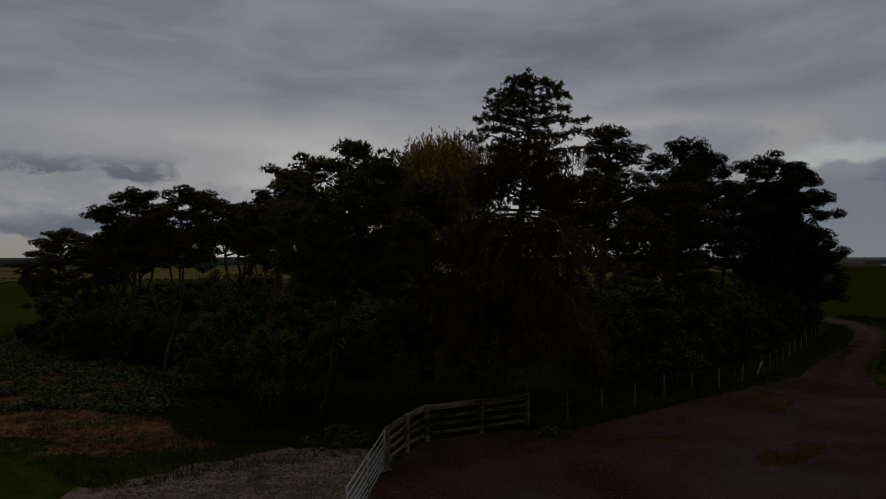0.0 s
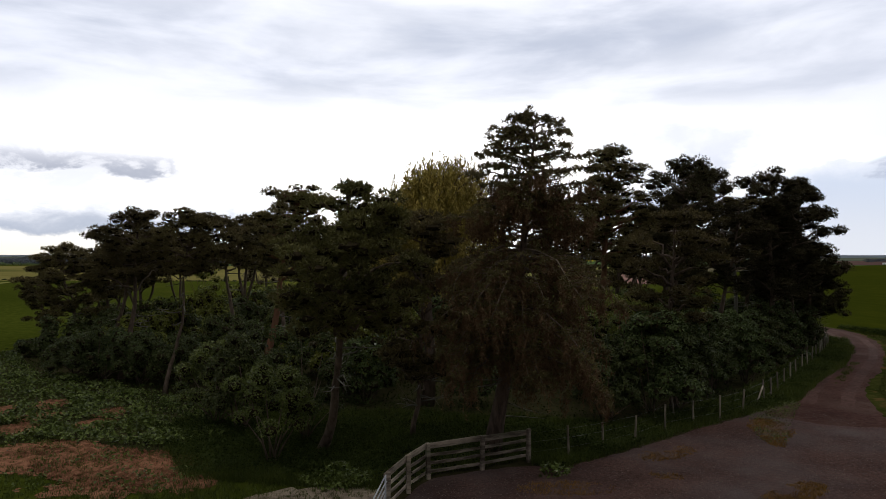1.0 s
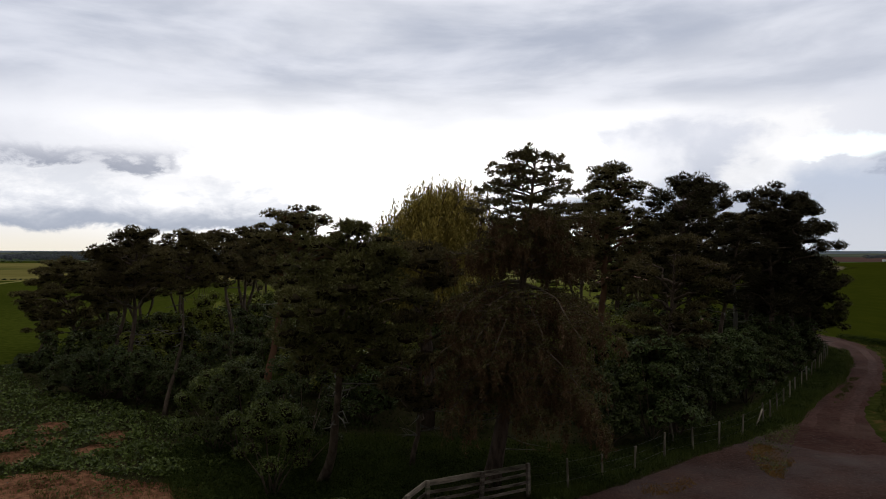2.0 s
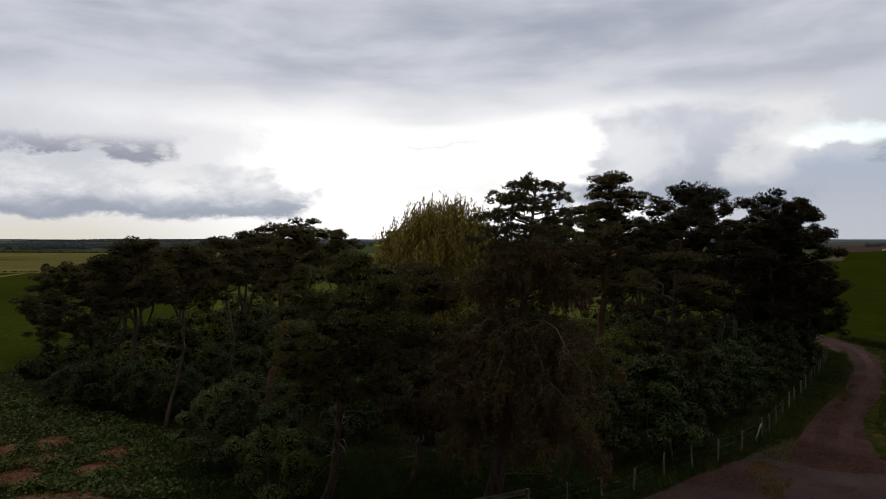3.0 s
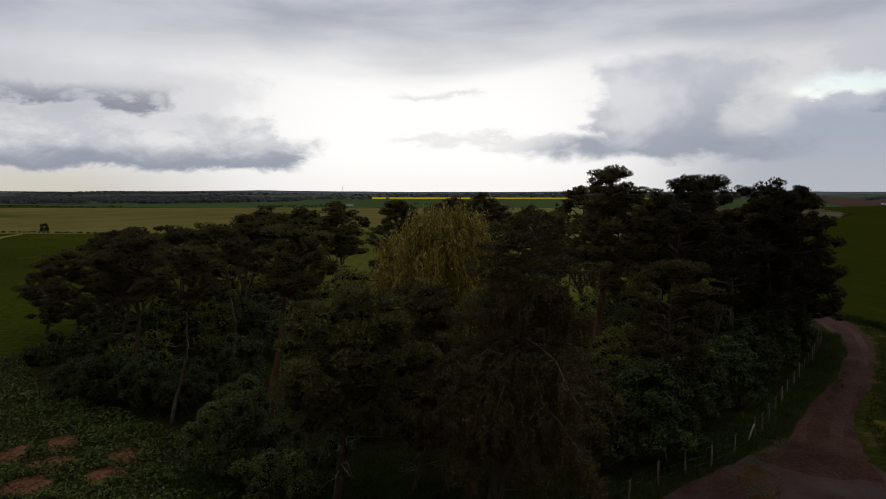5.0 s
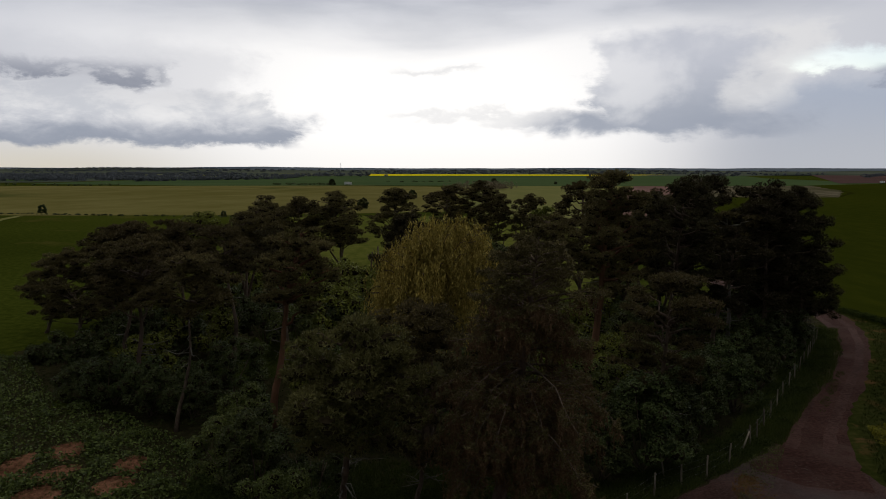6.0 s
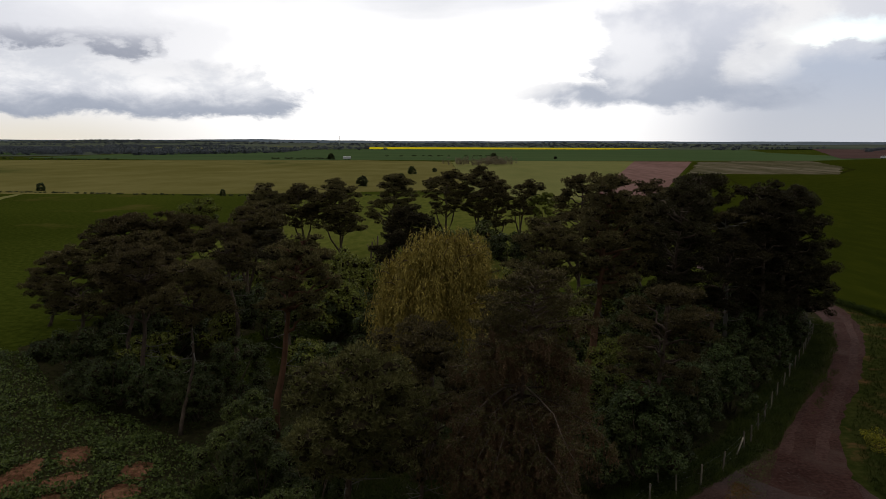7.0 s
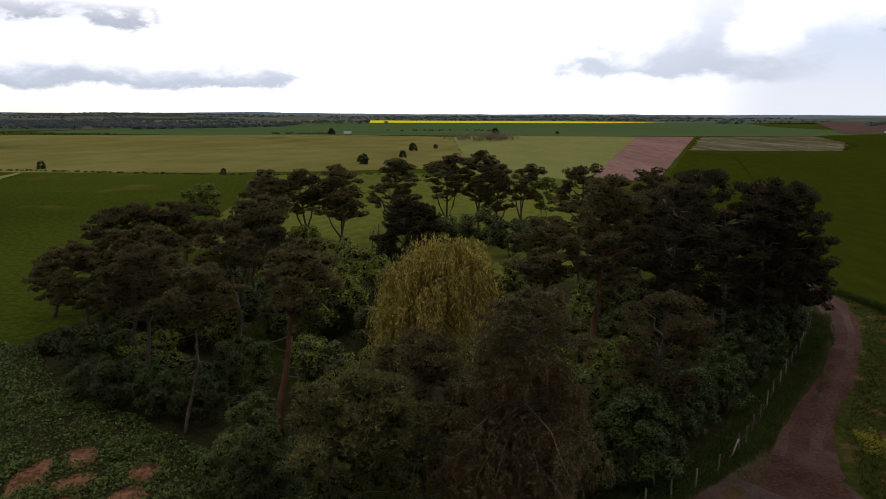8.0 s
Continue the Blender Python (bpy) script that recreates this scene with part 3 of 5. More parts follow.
# ---------------------------------------------------------------- trees
def pine(x, y, height, spread, clear_z, lean=(0, 0), seed=0, pads=26, far=False, bark=None, needles=None, label="", girth=1.0, flat=0.47, bow=1.2, name="pine_tree"):
    """A Scots pine: bent trunk, spreading limbs, and layered pads of needles."""
    rng = np.random.default_rng(seed + 100)
    tree = empty(name, x, y)
    tagged(tree, label or "dark Scots pine with layered flat-topped needle pads", "tree", "pines of the copse")
    s = np.linspace(0, 1, 14)
    bend = rng.normal(0, 0.32, 2)
    way = np.stack([lean[0] * s ** bow + bend[0] * np.sin(s * 5.0), lean[1] * s ** bow + bend[1] * np.sin(s * 4.3), s * height * 0.94], 1)
    way[:, :2] += np.cumsum(rng.normal(0, 0.06, (14, 2)), 0)
    way[0, 2] = -0.1
    r0 = girth * (0.075 + 0.0105 * height)
    rad = r0 * (1 - 0.82 * s) * (1 + 0.35 * np.exp(-s * 18))
    trunk = tube(Soup(), way, rad, 9)
    part("trunk", trunk.mesh("trunk", bark or M_BARK, True), tree, "rough reddish brown bark")

    def on_trunk(z):
        t = np.clip(z / (height * 0.94), 0, 1) * 13
        i = int(min(t, 12))
        return way[i] + (way[i + 1] - way[i]) * (t - i)

    if far:                                      # two stems fork off below the crown
        for side in (0.0, 2.6):
            a = side + rng.uniform(0, 2)
            low, ln = on_trunk(clear_z * rng.uniform(0.25, 0.6)), spread * rng.uniform(0.4, 0.6)
            top = on_trunk(clear_z * 1.15) + [math.cos(a) * ln, math.sin(a) * ln, 0.8]
            stem = [low, (low + top) / 2 + [math.cos(a) * 0.25, math.sin(a) * 0.25, -0.2], top]
            part("fork", tube(Soup(), stem, [r0 * 0.7, r0 * 0.55, r0 * 0.3], 7).mesh("fork", bark or M_BARK, True), tree)
    crown, inner = Soup(), Soup()
    turn = rng.uniform(0, 6.28)
    tuft, blade = (0.22, 0.085) if far else (0.165, 0.046)
    wood = bark or M_BARK
    for i in range(pads):
        q = (i + 0.5) / pads
        turn += 2.4 + rng.normal(0, 0.35)
        rel = q ** 0.9
        env = (1 - rel ** 4.2) ** 0.5 * (0.66 + 0.34 * min(1, rel * 2.2))
        reach = spread * env * rng.uniform(0.35, 0.92)
        if i >= pads - 2:
            reach *= 0.5
        z = clear_z + (height - clear_z - 0.6) * rel + rng.normal(0, 0.15)
        foot = on_trunk(max(clear_z * 0.75, z - reach * rng.uniform(0.25, 0.7)))
        c = np.array([on_trunk(z)[0] + math.cos(turn) * reach, on_trunk(z)[1] + math.sin(turn) * reach, z])
        mid = (foot + c) / 2 + [0, 0, rng.uniform(-0.1, 0.25) * reach * 0.5] + rng.normal(0, 0.1, 3)
        tt = np.linspace(0, 1, 6)[:, None]
        curve = foot * (1 - tt) ** 2 + mid * 2 * tt * (1 - tt) + c * tt ** 2
        curve[1:-1] += rng.normal(0, 0.10, (4, 3))
        limb = tube(Soup(), curve, np.linspace(0.062, 0.022, 6) * girth * (0.7 + height / 20), 5)
        size = spread * rng.uniform(0.24, 0.40)
        for _ in range(4):
            o = c + np.append(rng.uniform(-0.8, 0.8, 2) * size, rng.uniform(-0.34, 0.30) * size)
            sr = size * rng.uniform(0.40, 0.72)
            n = int((46 if far else 96) * (sr / 0.7) ** 1.6 + 8)
            d = unit(rng.normal(0, 1, (n, 3)))
            d[:, 2] = np.abs(d[:, 2]) * np.where(rng.random(n) < 0.72, 1, -0.8)
            at = o + d * [sr, sr, sr * flat] * rng.uniform(0.62, 0.98, (n, 1))
            spikes(crown, rng, at, d * [1, 1, 0.6] + [0, 0, 0.5], 5, tuft, blade)
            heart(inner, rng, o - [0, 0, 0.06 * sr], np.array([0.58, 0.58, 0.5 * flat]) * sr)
            e = o + unit(rng.normal(0, 1, 3)) * [sr, sr, sr * flat] * 0.7
            tube(limb, [c, (c + e) / 2 + rng.normal(0, 0.05, 3), e], [0.02, 0.014, 0.008], 4)
        part("limb", limb.mesh("limb", wood, True), tree)
    if not far:
        for _ in range(9):                       # dead snags below the crown
            z = rng.uniform(clear_z * 0.5, clear_z * 1.1)
            a, f = rng.uniform(0, 6.28), on_trunk(z)
            ln = rng.uniform(0.5, 1.6)
            e = f + [math.cos(a) * ln, math.sin(a) * ln, rng.uniform(-0.4, 0.35)]
            g = f + (e - f) * 0.6 + rng.normal(0, 0.3, 3)
            snag = tube(Soup(), [f, (f + e) / 2 + rng.normal(0, 0.09, 3), e], [0.034, 0.024, 0.008], 4)
            tube(snag, [(f + e) / 2, g], [0.015, 0.005], 4)
            part("dead_limb", snag.mesh("dead_limb", M_GREYBARK, True), tree)
    part("crown", crown.mesh("crown", needles or M_NEEDLE), tree, "dense olive-brown needle pads")
    tagged(part("shade_core", inner.mesh("shade_core", M_SHADECORE), tree, "added dark core for twigs and shade inside the pads"), kind="stuff")
    return tree


def bush(x, y, height, spread, seed=0, material=None, count=4200, size=0.10, label="", open_below=0.25, name="bush"):
    """A broadleaved bush: forked stems and a crown of leaf clumps with gaps."""
    rng = np.random.default_rng(seed + 900)
    b = empty(name, x, y)
    tagged(b, label if label.count(" ") > 2 else "dense green broadleaved bush in the copse undergrowth", "bush", "bushes of the copse")
    crown, inner = Soup(), Soup()
    blobs = []
    total = 30
    for i in range(total):
        a = i * 2.4 + rng.normal(0, 0.4)
        q = (i + 0.5) / total
        z = height * (open_below + (0.90 - open_below) * q)
        reach = spread * math.sqrt(max(0.06, 1 - ((q - 0.35) / 0.72) ** 2)) * rng.uniform(0.50, 0.95)
        c = np.array([math.cos(a) * reach, math.sin(a) * reach, z - 0.08 * height * rng.random()])
        blobs.append((c, spread * rng.uniform(0.17, 0.33)))
        if i % 4 == 0:
            r = rng.normal(0, 0.12, 2)
            stem = tube(Soup(), [(r[0], r[1], -0.05), (c[0] * 0.35 + r[0], c[1] * 0.35 + r[1], z * 0.45), c * [0.9, 0.9, 1]], [0.04, 0.028, 0.010], 5)
            for e in c + unit(rng.normal(0, 1, (5, 3))) * blobs[-1][1] * 0.9:
                tube(stem, [c, (c + e) / 2 + rng.normal(0, 0.04, 3), e], [0.014, 0.009, 0.004], 4)
            part("stem", stem.mesh("stem", M_BARK, True), b)
    tot = sum(r * r for _, r in blobs)
    for c, r in blobs:
        n = int(count * r * r / tot)
        d = unit(rng.normal(0, 1, (n, 3)))
        d[:, 2] = np.where(rng.random(n) < 0.72, np.abs(d[:, 2]), -0.6 * np.abs(d[:, 2]))
        at = c + d * [r, r, r * 0.8] * rng.uniform(0.7, 1.08, (n, 1))
        at[:, 2] = np.maximum(at[:, 2], 0.08)
        leaves(crown, rng, at, d + [0, 0, 0.5], size, 0.6)
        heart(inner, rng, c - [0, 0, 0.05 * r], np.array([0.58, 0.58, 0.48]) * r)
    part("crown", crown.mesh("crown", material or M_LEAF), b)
    tagged(part("shade_core", inner.mesh("shade_core", M_SHADECORE), b, "added dark core for twigs and shade inside the leaves"), kind="stuff")
    return b


def willow(x, y, height, spread, seed=0):
    """A weeping tree: dome of arching limbs with long hanging strands of small leaves."""
    rng = np.random.default_rng(seed + 50)
    t = empty("willow_tree", x, y)
    tagged(t, "yellow-green weeping willow with hanging leafy strands", "tree")
    way = np.array([[0, 0, -0.1], [0.1, 0.05, height * 0.2], [-0.05, 0.1, height * 0.4], [0, 0, height * 0.62]])
    part("trunk", tube(Soup(), way, [0.36, 0.28, 0.22, 0.14], 9).mesh("trunk", M_BARK, True), t)
    crown = Soup()
    at, out = [], []
    for i in range(60):
        a = i * 2.4 + rng.normal(0, 0.3)
        q = (i + 0.5) / 60
        reach = spread * math.sqrt(1 - q) * rng.uniform(0.85, 1.0)
        e = np.array([math.cos(a) * reach, math.sin(a) * reach, height * (0.56 + 0.42 * math.sqrt(max(0.0, 1 - (reach / spread) ** 2))) * (1 + 0.035 * math.cos(a) * reach) + rng.normal(0, 0.3)])
        f = way[2] + (way[3] - way[2]) * q
        tt = np.linspace(0, 1, 7)[:, None]
        curve = f * (1 - tt) ** 2 + (np.array([e[0] * 0.55, e[1] * 0.55, e[2] + 0.2])) * 2 * tt * (1 - tt) + e * tt ** 2
        part("limb", tube(Soup(), curve, np.linspace(0.06, 0.012, 7), 5).mesh("limb", M_BARK, True), t)
        for _ in range(52):
            u = rng.uniform(0.45, 1.0)
            p = curve[int(u * 6)] + rng.normal(0, 0.28, 3)
            ln = rng.uniform(0.7, 2.9) * (0.6 + 0.6 * u)
            k_ = int(ln / 0.075)
            w = np.linspace(0, 1, k_)[:, None]
            drift = rng.normal(0, 0.22, 2) + np.array([math.cos(a), math.sin(a)]) * 0.25
            strand = p + np.concatenate([w * drift, 0.25 * np.sin(w * 3.1) * (1 - w) - w * ln], 1) + rng.normal(0, 0.05, (k_, 3))
            at.append(strand)
            out.append(rng.normal(0, 1, (k_, 3)) + [math.cos(a), math.sin(a), 0.3])
    out = np.concatenate(out)
    leaves(crown, rng, np.concatenate(at), out, 0.066, 0.4, 2.8, out * [0.25, 0.25, 0] + [0, 0, -1.0])
    part("crown", crown.mesh("crown", M_WILLOW), t, "yellow-green hanging foliage")
    return t


def larch(x, y, height, lean, seed=0):
    """A tall open conifer with level whorled branches, sparse needles and brown hanging twigs."""
    rng = np.random.default_rng(seed + 70)
    t = empty("open_conifer", x, y)
    tagged(t, "tall open conifer with sparse dark needles and brown drooping twigs", "tree")
    s = np.linspace(0, 1, 16)
    way = np.stack([lean[0] * s + 0.15 * np.sin(s * 4), lean[1] * s + 0.1 * np.sin(s * 5), s * height], 1)
    way[0, 2] = -0.1
    part("trunk", tube(Soup(), way, 0.31 * (1 - 0.94 * s) * (1 + 0.4 * np.exp(-s * 20)), 10).mesh("trunk", M_BARK, True), t, "rough grey-brown bark")
    for _ in range(9):                           # bare dead limbs low down
        z, a = rng.uniform(1.4, 4.2), rng.uniform(-0.9, 0.9) + (3.1 if rng.random() < 0.3 else 0)
        f = np.array([np.interp(z, way[:, 2], way[:, 0]), np.interp(z, way[:, 2], way[:, 1]), z])
        ln = rng.uniform(0.9, 2.2)
        e = f + [math.cos(a) * ln, math.sin(a) * ln, rng.uniform(-0.7, 0.2)]
        part("dead_limb", tube(Soup(), [f, (f + e) / 2 + rng.normal(0, 0.08, 3), e], [0.03, 0.02, 0.006], 4).mesh("dead_limb", M_GREYBARK, True), t)
    crown, dead, sprays = Soup(), Soup(), Soup()
    n = 110
    for i in range(n):
        q = (i + rng.uniform(0, 1)) / n
        z = 3.5 + (height - 3.65) * q
        drop = height - z
        ln = min(3.7, 0.40 + 1.28 * drop ** 0.6) * rng.uniform(0.55, 1.05)
        a = i * 2.4 + rng.normal(0, 0.4)
        f = np.array([np.interp(z, way[:, 2], way[:, 0]), np.interp(z, way[:, 2], way[:, 1]), z])
        dirn = np.array([math.cos(a), math.sin(a), 0])
        tt = np.linspace(0, 1, 8)
        up = 0.42 * (1 if q > 0.5 else 0.1)
        curve = f + np.outer(tt * ln, dirn) + np.outer(up * ln * tt - (0.24 if q > 0.5 else 0.5) * ln * tt ** 2.2, [0, 0, 1]) + rng.normal(0, 0.03, (8, 3))
        limb = tube(Soup(), curve, np.linspace(0.045, 0.010, 8) * (0.6 + 0.4 * ln / 2.5), 5)
        for j in range(int(6 + ln * 6)):
            u = rng.uniform(0.22, 1.0)
            p = np.array([np.interp(u, tt, curve[:, c]) for c in range(3)])
            side = rng.choice([-1, 1]) * (0.2 + 0.45 * ln * (1.05 - u)) * rng.uniform(0.4, 1.1)
            e = p + np.array([-dirn[1], dirn[0], 0]) * side + dirn * abs(side) * 0.5 + [0, 0, rng.normal(-0.05, 0.07)]
            tube(sprays, [p, (p + e) / 2 + [0, 0, 0.03], e], [0.012, 0.009, 0.005], 4)
            m = 12
            w = rng.uniform(0.1, 1.05, (m, 1))
            at = p + (e - p) * w + rng.normal(0, 0.035, (m, 3))
            spikes(crown, rng, at, rng.normal(0, 0.6, (m, 3)) + [0, 0, 0.35], 5, 0.12, 0.034, 0.7)
            if q < 0.72 and rng.random() < 0.8:
                for _ in range(3):
                    b = p + (e - p) * rng.random()
                    h = rng.uniform(0.25, 0.9)
                    b2 = b + [rng.normal(0, 0.1), rng.normal(0, 0.1), -h]
                    tube(dead, [b, (b + b2) / 2 + rng.normal(0, 0.04, 3), b2], [0.008, 0.007, 0.003], 3)
                    g = b + (b2 - b) * rng.random((5, 1))
                    spikes(dead, rng, g, np.tile([0, 0, -0.6], (5, 1)) + rng.normal(0, 0.5, (5, 3)), 3, 0.18, 0.03, 0.5)
        part("limb", limb.mesh("limb", M_BARK, True), t)
    part("crown", crown.mesh("crown", M_NEEDLE), t, "sparse dark needles")
    tagged(part("twig_spray", sprays.mesh("twig_spray", M_BARK, True), t), kind="stuff")
    tagged(part("hanging_brushwood", dead.mesh("hanging_brushwood", M_BROWNTWIG), t, "brown hanging dead twigs"), kind="stuff")
    return t


# the tall trees at the near edge
larch(1.05, 25.9, 12.15, (1.65, -1.9), 1)
willow(-1.9, 34.3, 12.0, 3.9, 1)
pine(-5.3, 26.2, 9.9, 2.6, 5.0, (2.6, -4.4), 3, 34, needles=M_OLIVENEEDLE, bark=M_BARK, bow=1.0, label="leaning Scots pine with bare reddish trunk and low pads")
pine(-2.0, 27.9, 9.5, 2.7, 2.4, (0.0, 0.0), 4, 32, needles=M_NEEDLE, girth=0.6, label="brownish dense pine beside the willow")
pine(-16.2, 36.4, 10.1, 2.4, 6.7, (1.5, 0.7), 5, 24, girth=0.6, label="Scots pine with pale crooked bare trunk")
pine(-20.8, 40.7, 10.4, 2.8, 6.3, (1.3, 0.4), 6, 26, label="Scots pine with rounded crown on slanting trunk")
pine(-10.7, 36.6, 11.6, 2.5, 7.0, (1.4, 0.4), 107, 26, girth=1.2, bark=M_REDBARK, label="flat-topped Scots pine with bare orange trunk")
pine(-31.0, 50.6, 8.7, 3.0, 3.2, (0.8, 0.1), 8, 34, label="spreading pine at the field edge")
pine(-37.5, 58.5, 5.6, 2.2, 1.5, (0, 0), 9, 18, label="small low pine at the field edge")
pine(-34.5, 66.5, 9.4, 3.7, 5.4, (0.3, 0), 10, 36, far=True)
pine(-29.2, 68.0, 9.6, 3.2, 5.6, (0.2, 0), 11, 28, far=True)
pine(-19.2, 58.6, 11.3, 3.2, 6.6, (0.3, 0), 12, 36, far=True)
pine(-18.6, 91.4, 11.7, 3.9, 4.4, (0.5, 0), 13, 36, far=True)
pine(-26.8, 88.0, 10.8, 3.6, 5.4, (0.2, 0), 14, 28, far=True)
pine(-23.2, 93.2, 11.0, 3.7, 5.4, (-0.2, 0), 15, 28, far=True)
pine(-12.4, 104.0, 11.8, 3.9, 4.5, (0, 0), 16, 33, far=True)
pine(-4.6, 108.0, 12.2, 3.9, 5.4, (0.6, 0), 17, 28, far=True)
pine(0.4, 108.0, 12.6, 4.0, 5.4, (0.7, 0), 18, 30, far=True)
pine(3.4, 106.2, 9.6, 3.0, 3.5, (0, 0), 19, 25, far=True)
pine(7.0, 108.9, 11.0, 3.4, 5.2, (1.2, 0), 20, 25, far=True)
pine(-6.9, 71.8, 10.0, 4.42, 2.1, (0, 0), 21, 39, far=True, needles=M_DARKNEEDLE)
pine(7.5, 44.6, 14.7, 3.0, 7.2, (1.9, 0.3), 62, 34, girth=1.3, bark=M_REDBARK, label="tall Scots pine with orange bark and airy crown")
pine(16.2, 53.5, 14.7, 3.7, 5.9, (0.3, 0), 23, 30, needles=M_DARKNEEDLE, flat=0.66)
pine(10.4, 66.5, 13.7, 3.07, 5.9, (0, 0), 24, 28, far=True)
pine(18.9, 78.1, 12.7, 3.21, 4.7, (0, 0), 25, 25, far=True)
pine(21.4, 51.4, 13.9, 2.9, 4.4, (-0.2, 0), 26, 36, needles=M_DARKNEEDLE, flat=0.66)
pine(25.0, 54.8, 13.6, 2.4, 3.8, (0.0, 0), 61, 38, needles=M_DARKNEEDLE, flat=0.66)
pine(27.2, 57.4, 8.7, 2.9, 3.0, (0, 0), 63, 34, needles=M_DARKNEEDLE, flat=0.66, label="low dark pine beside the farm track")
pine(18.2, 49.8, 12.0, 2.3, 7.0, (-0.3, 0), 29, 20, bark=M_GREYBARK, label="slender pine with pale bare trunk")
pine(10.0, 34.3, 9.9, 2.65, 3.6, (0, 0), 30, 26)
pine(13.2, 46.0, 13.9, 3.0, 5.9, (0, 0), 31, 34, needles=M_DARKNEEDLE, flat=0.66)
pine(4.8, 46.0, 11.8, 3.07, 6.8, (0.8, 0), 32, 26)

pine(-23.2, 45.5, 9.2, 2.5, 5.7, (0.3, 0), 33, 24)
pine(-13.4, 48.4, 10.4, 2.3, 6.8, (0.2, 0), 34, 24, needles=M_DARKNEEDLE)
pine(-17.7, 50.0, 10.6, 2.6, 6.8, (-0.3, 0), 35, 24)
pine(-25.6, 52.6, 9.4, 2.9, 5.6, (0.2, 0), 36, 33, far=True)
pine(12.0, 58.0, 12.3, 3.17, 4.9, (0, 0), 37, 33, far=True)
pine(17.2, 62.0, 12.6, 3.29, 4.9, (0, 0), 38, 33, far=True)
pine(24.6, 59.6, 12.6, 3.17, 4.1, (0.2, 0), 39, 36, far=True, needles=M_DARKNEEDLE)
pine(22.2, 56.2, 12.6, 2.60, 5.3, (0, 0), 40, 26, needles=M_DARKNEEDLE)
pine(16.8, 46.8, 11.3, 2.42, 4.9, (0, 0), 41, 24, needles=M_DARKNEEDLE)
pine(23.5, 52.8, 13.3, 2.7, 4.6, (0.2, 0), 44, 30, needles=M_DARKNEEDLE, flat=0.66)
pine(25.6, 62.5, 11.8, 3.17, 3.6, (0, 0), 42, 33, far=True, needles=M_DARKNEEDLE)
pine(-30.5, 57.5, 8.7, 2.3, 3.6, (0, 0), 43, 30, far=True)

# bushes
LIGHT, OLIVE, MID = M_LIGHTLEAF, M_OLIVELEAF, M_MIDLEAF
bush(-6.6, 24.2, 3.9, 1.5, 1, MID, 8000, 0.058, "light green bush on thin forked stems", 0.42)
bush(-10.6, 29.6, 4.0, 1.6, 2, MID, 8000, 0.068, "light green rounded leafy bush")
bush(8.4, 32.5, 5.1, 2.2, 3, None, 8400, 0.105)
bush(9.9, 33.6, 4.6, 1.8, 4, None, 6800, 0.100)
bush(6.3, 31.6, 4.0, 1.7, 5, None, 6800, 0.100)
bush(12.3, 37.4, 5.0, 1.7, 6, None, 6800, 0.100)
bush(14.8, 41.6, 4.6, 1.8, 7, None, 6800, 0.100)
bush(8.4, 39.0, 5.8, 2.0, 8, LIGHT, 8000, 0.075)
bush(-9.2, 28.6, 4.6, 1.7, 9, None, 8800, 0.075)
bush(-6.2, 27.4, 5.2, 1.7, 10, None, 8000, 0.075)
bush(-12.1, 67.0, 5.6, 2.8, 11, LIGHT, 3500, 0.16)
bush(-9.0, 62.4, 5.6, 2.4, 12, LIGHT, 3500, 0.16)
bush(-15.0, 72.6, 5.6, 3.0, 13, LIGHT, 3500, 0.16)
bush(-10.8, 55.0, 5.0, 2.6, 14, LIGHT, 4000, 0.15)
bush(-13.4, 52.0, 4.6, 2.2, 15, MID, 4000, 0.15)
bush(-4.6, 41.0, 5.2, 2.0, 16, LIGHT, 7200, 0.083)
bush(-6.3, 36.8, 4.9, 1.8, 17, LIGHT, 7200, 0.083)
bush(-7.6, 39.2, 4.0, 1.4, 18, OLIVE, 6400, 0.075, "olive-brown leafy bush in the clearing")
bush(0.6, 95.2, 5.5, 3.6, 19, MID, 6000, 0.17)
bush(-4.5, 92.1, 5.1, 3.2, 20, MID, 6000, 0.17)
bush(4.6, 88.1, 5.4, 3.0, 21, None, 6000, 0.17)
bush(6.4, 36.2, 5.0, 2.0, 22, MID, 7200, 0.083)
bush(10.0, 45.2, 5.4, 2.4, 23, MID, 7200, 0.090)
bush(4.4, 50.0, 5.4, 2.4, 24, MID, 4000, 0.13)
bush(7.6, 49.0, 5.0, 2.2, 25, LIGHT, 4000, 0.13)
bush(11.0, 40.6, 5.0, 2.2, 26, MID, 7200, 0.083)
bush(2.2, 60.2, 5.6, 2.6, 27, LIGHT, 3500, 0.15)
bush(5.2, 65.0, 5.6, 2.6, 28, LIGHT, 3500, 0.15)
bush(-21.8, 40.5, 3.2, 2.2, 29, None, 7200, 0.083)
bush(-18.6, 38.8, 3.2, 2.0, 30, None, 7200, 0.083)
bush(-24.1, 41.6, 2.5, 1.8, 31, None, 6400, 0.083)
bush(-20.4, 51.1, 4.8, 2.6, 32, LIGHT, 4000, 0.13)
bush(-15.0, 42.5, 4.0, 2.2, 33, None, 7200, 0.083)
bush(-16.0, 38.4, 2.9, 1.7, 34, None, 6400, 0.075)
bush(-32.0, 49.6, 1.2, 1.6, 35, None, 3000, 0.11)
bush(-38.0, 94.0, 9.6, 2.9, 36, LIGHT, 4500, 0.17, "light drooping birch-like tree", 0.5, "birch_tree")
bush(10.2, 104.7, 10.2, 2.0, 37, LIGHT, 3500, 0.2, "light green birch-like tree", 0.45, "birch_tree")
bush(13.4, 39.6, 4.6, 1.8, 38, None, 7200, 0.083)
bush(17.6, 46.2, 4.2, 1.9, 39, None, 6400, 0.083)
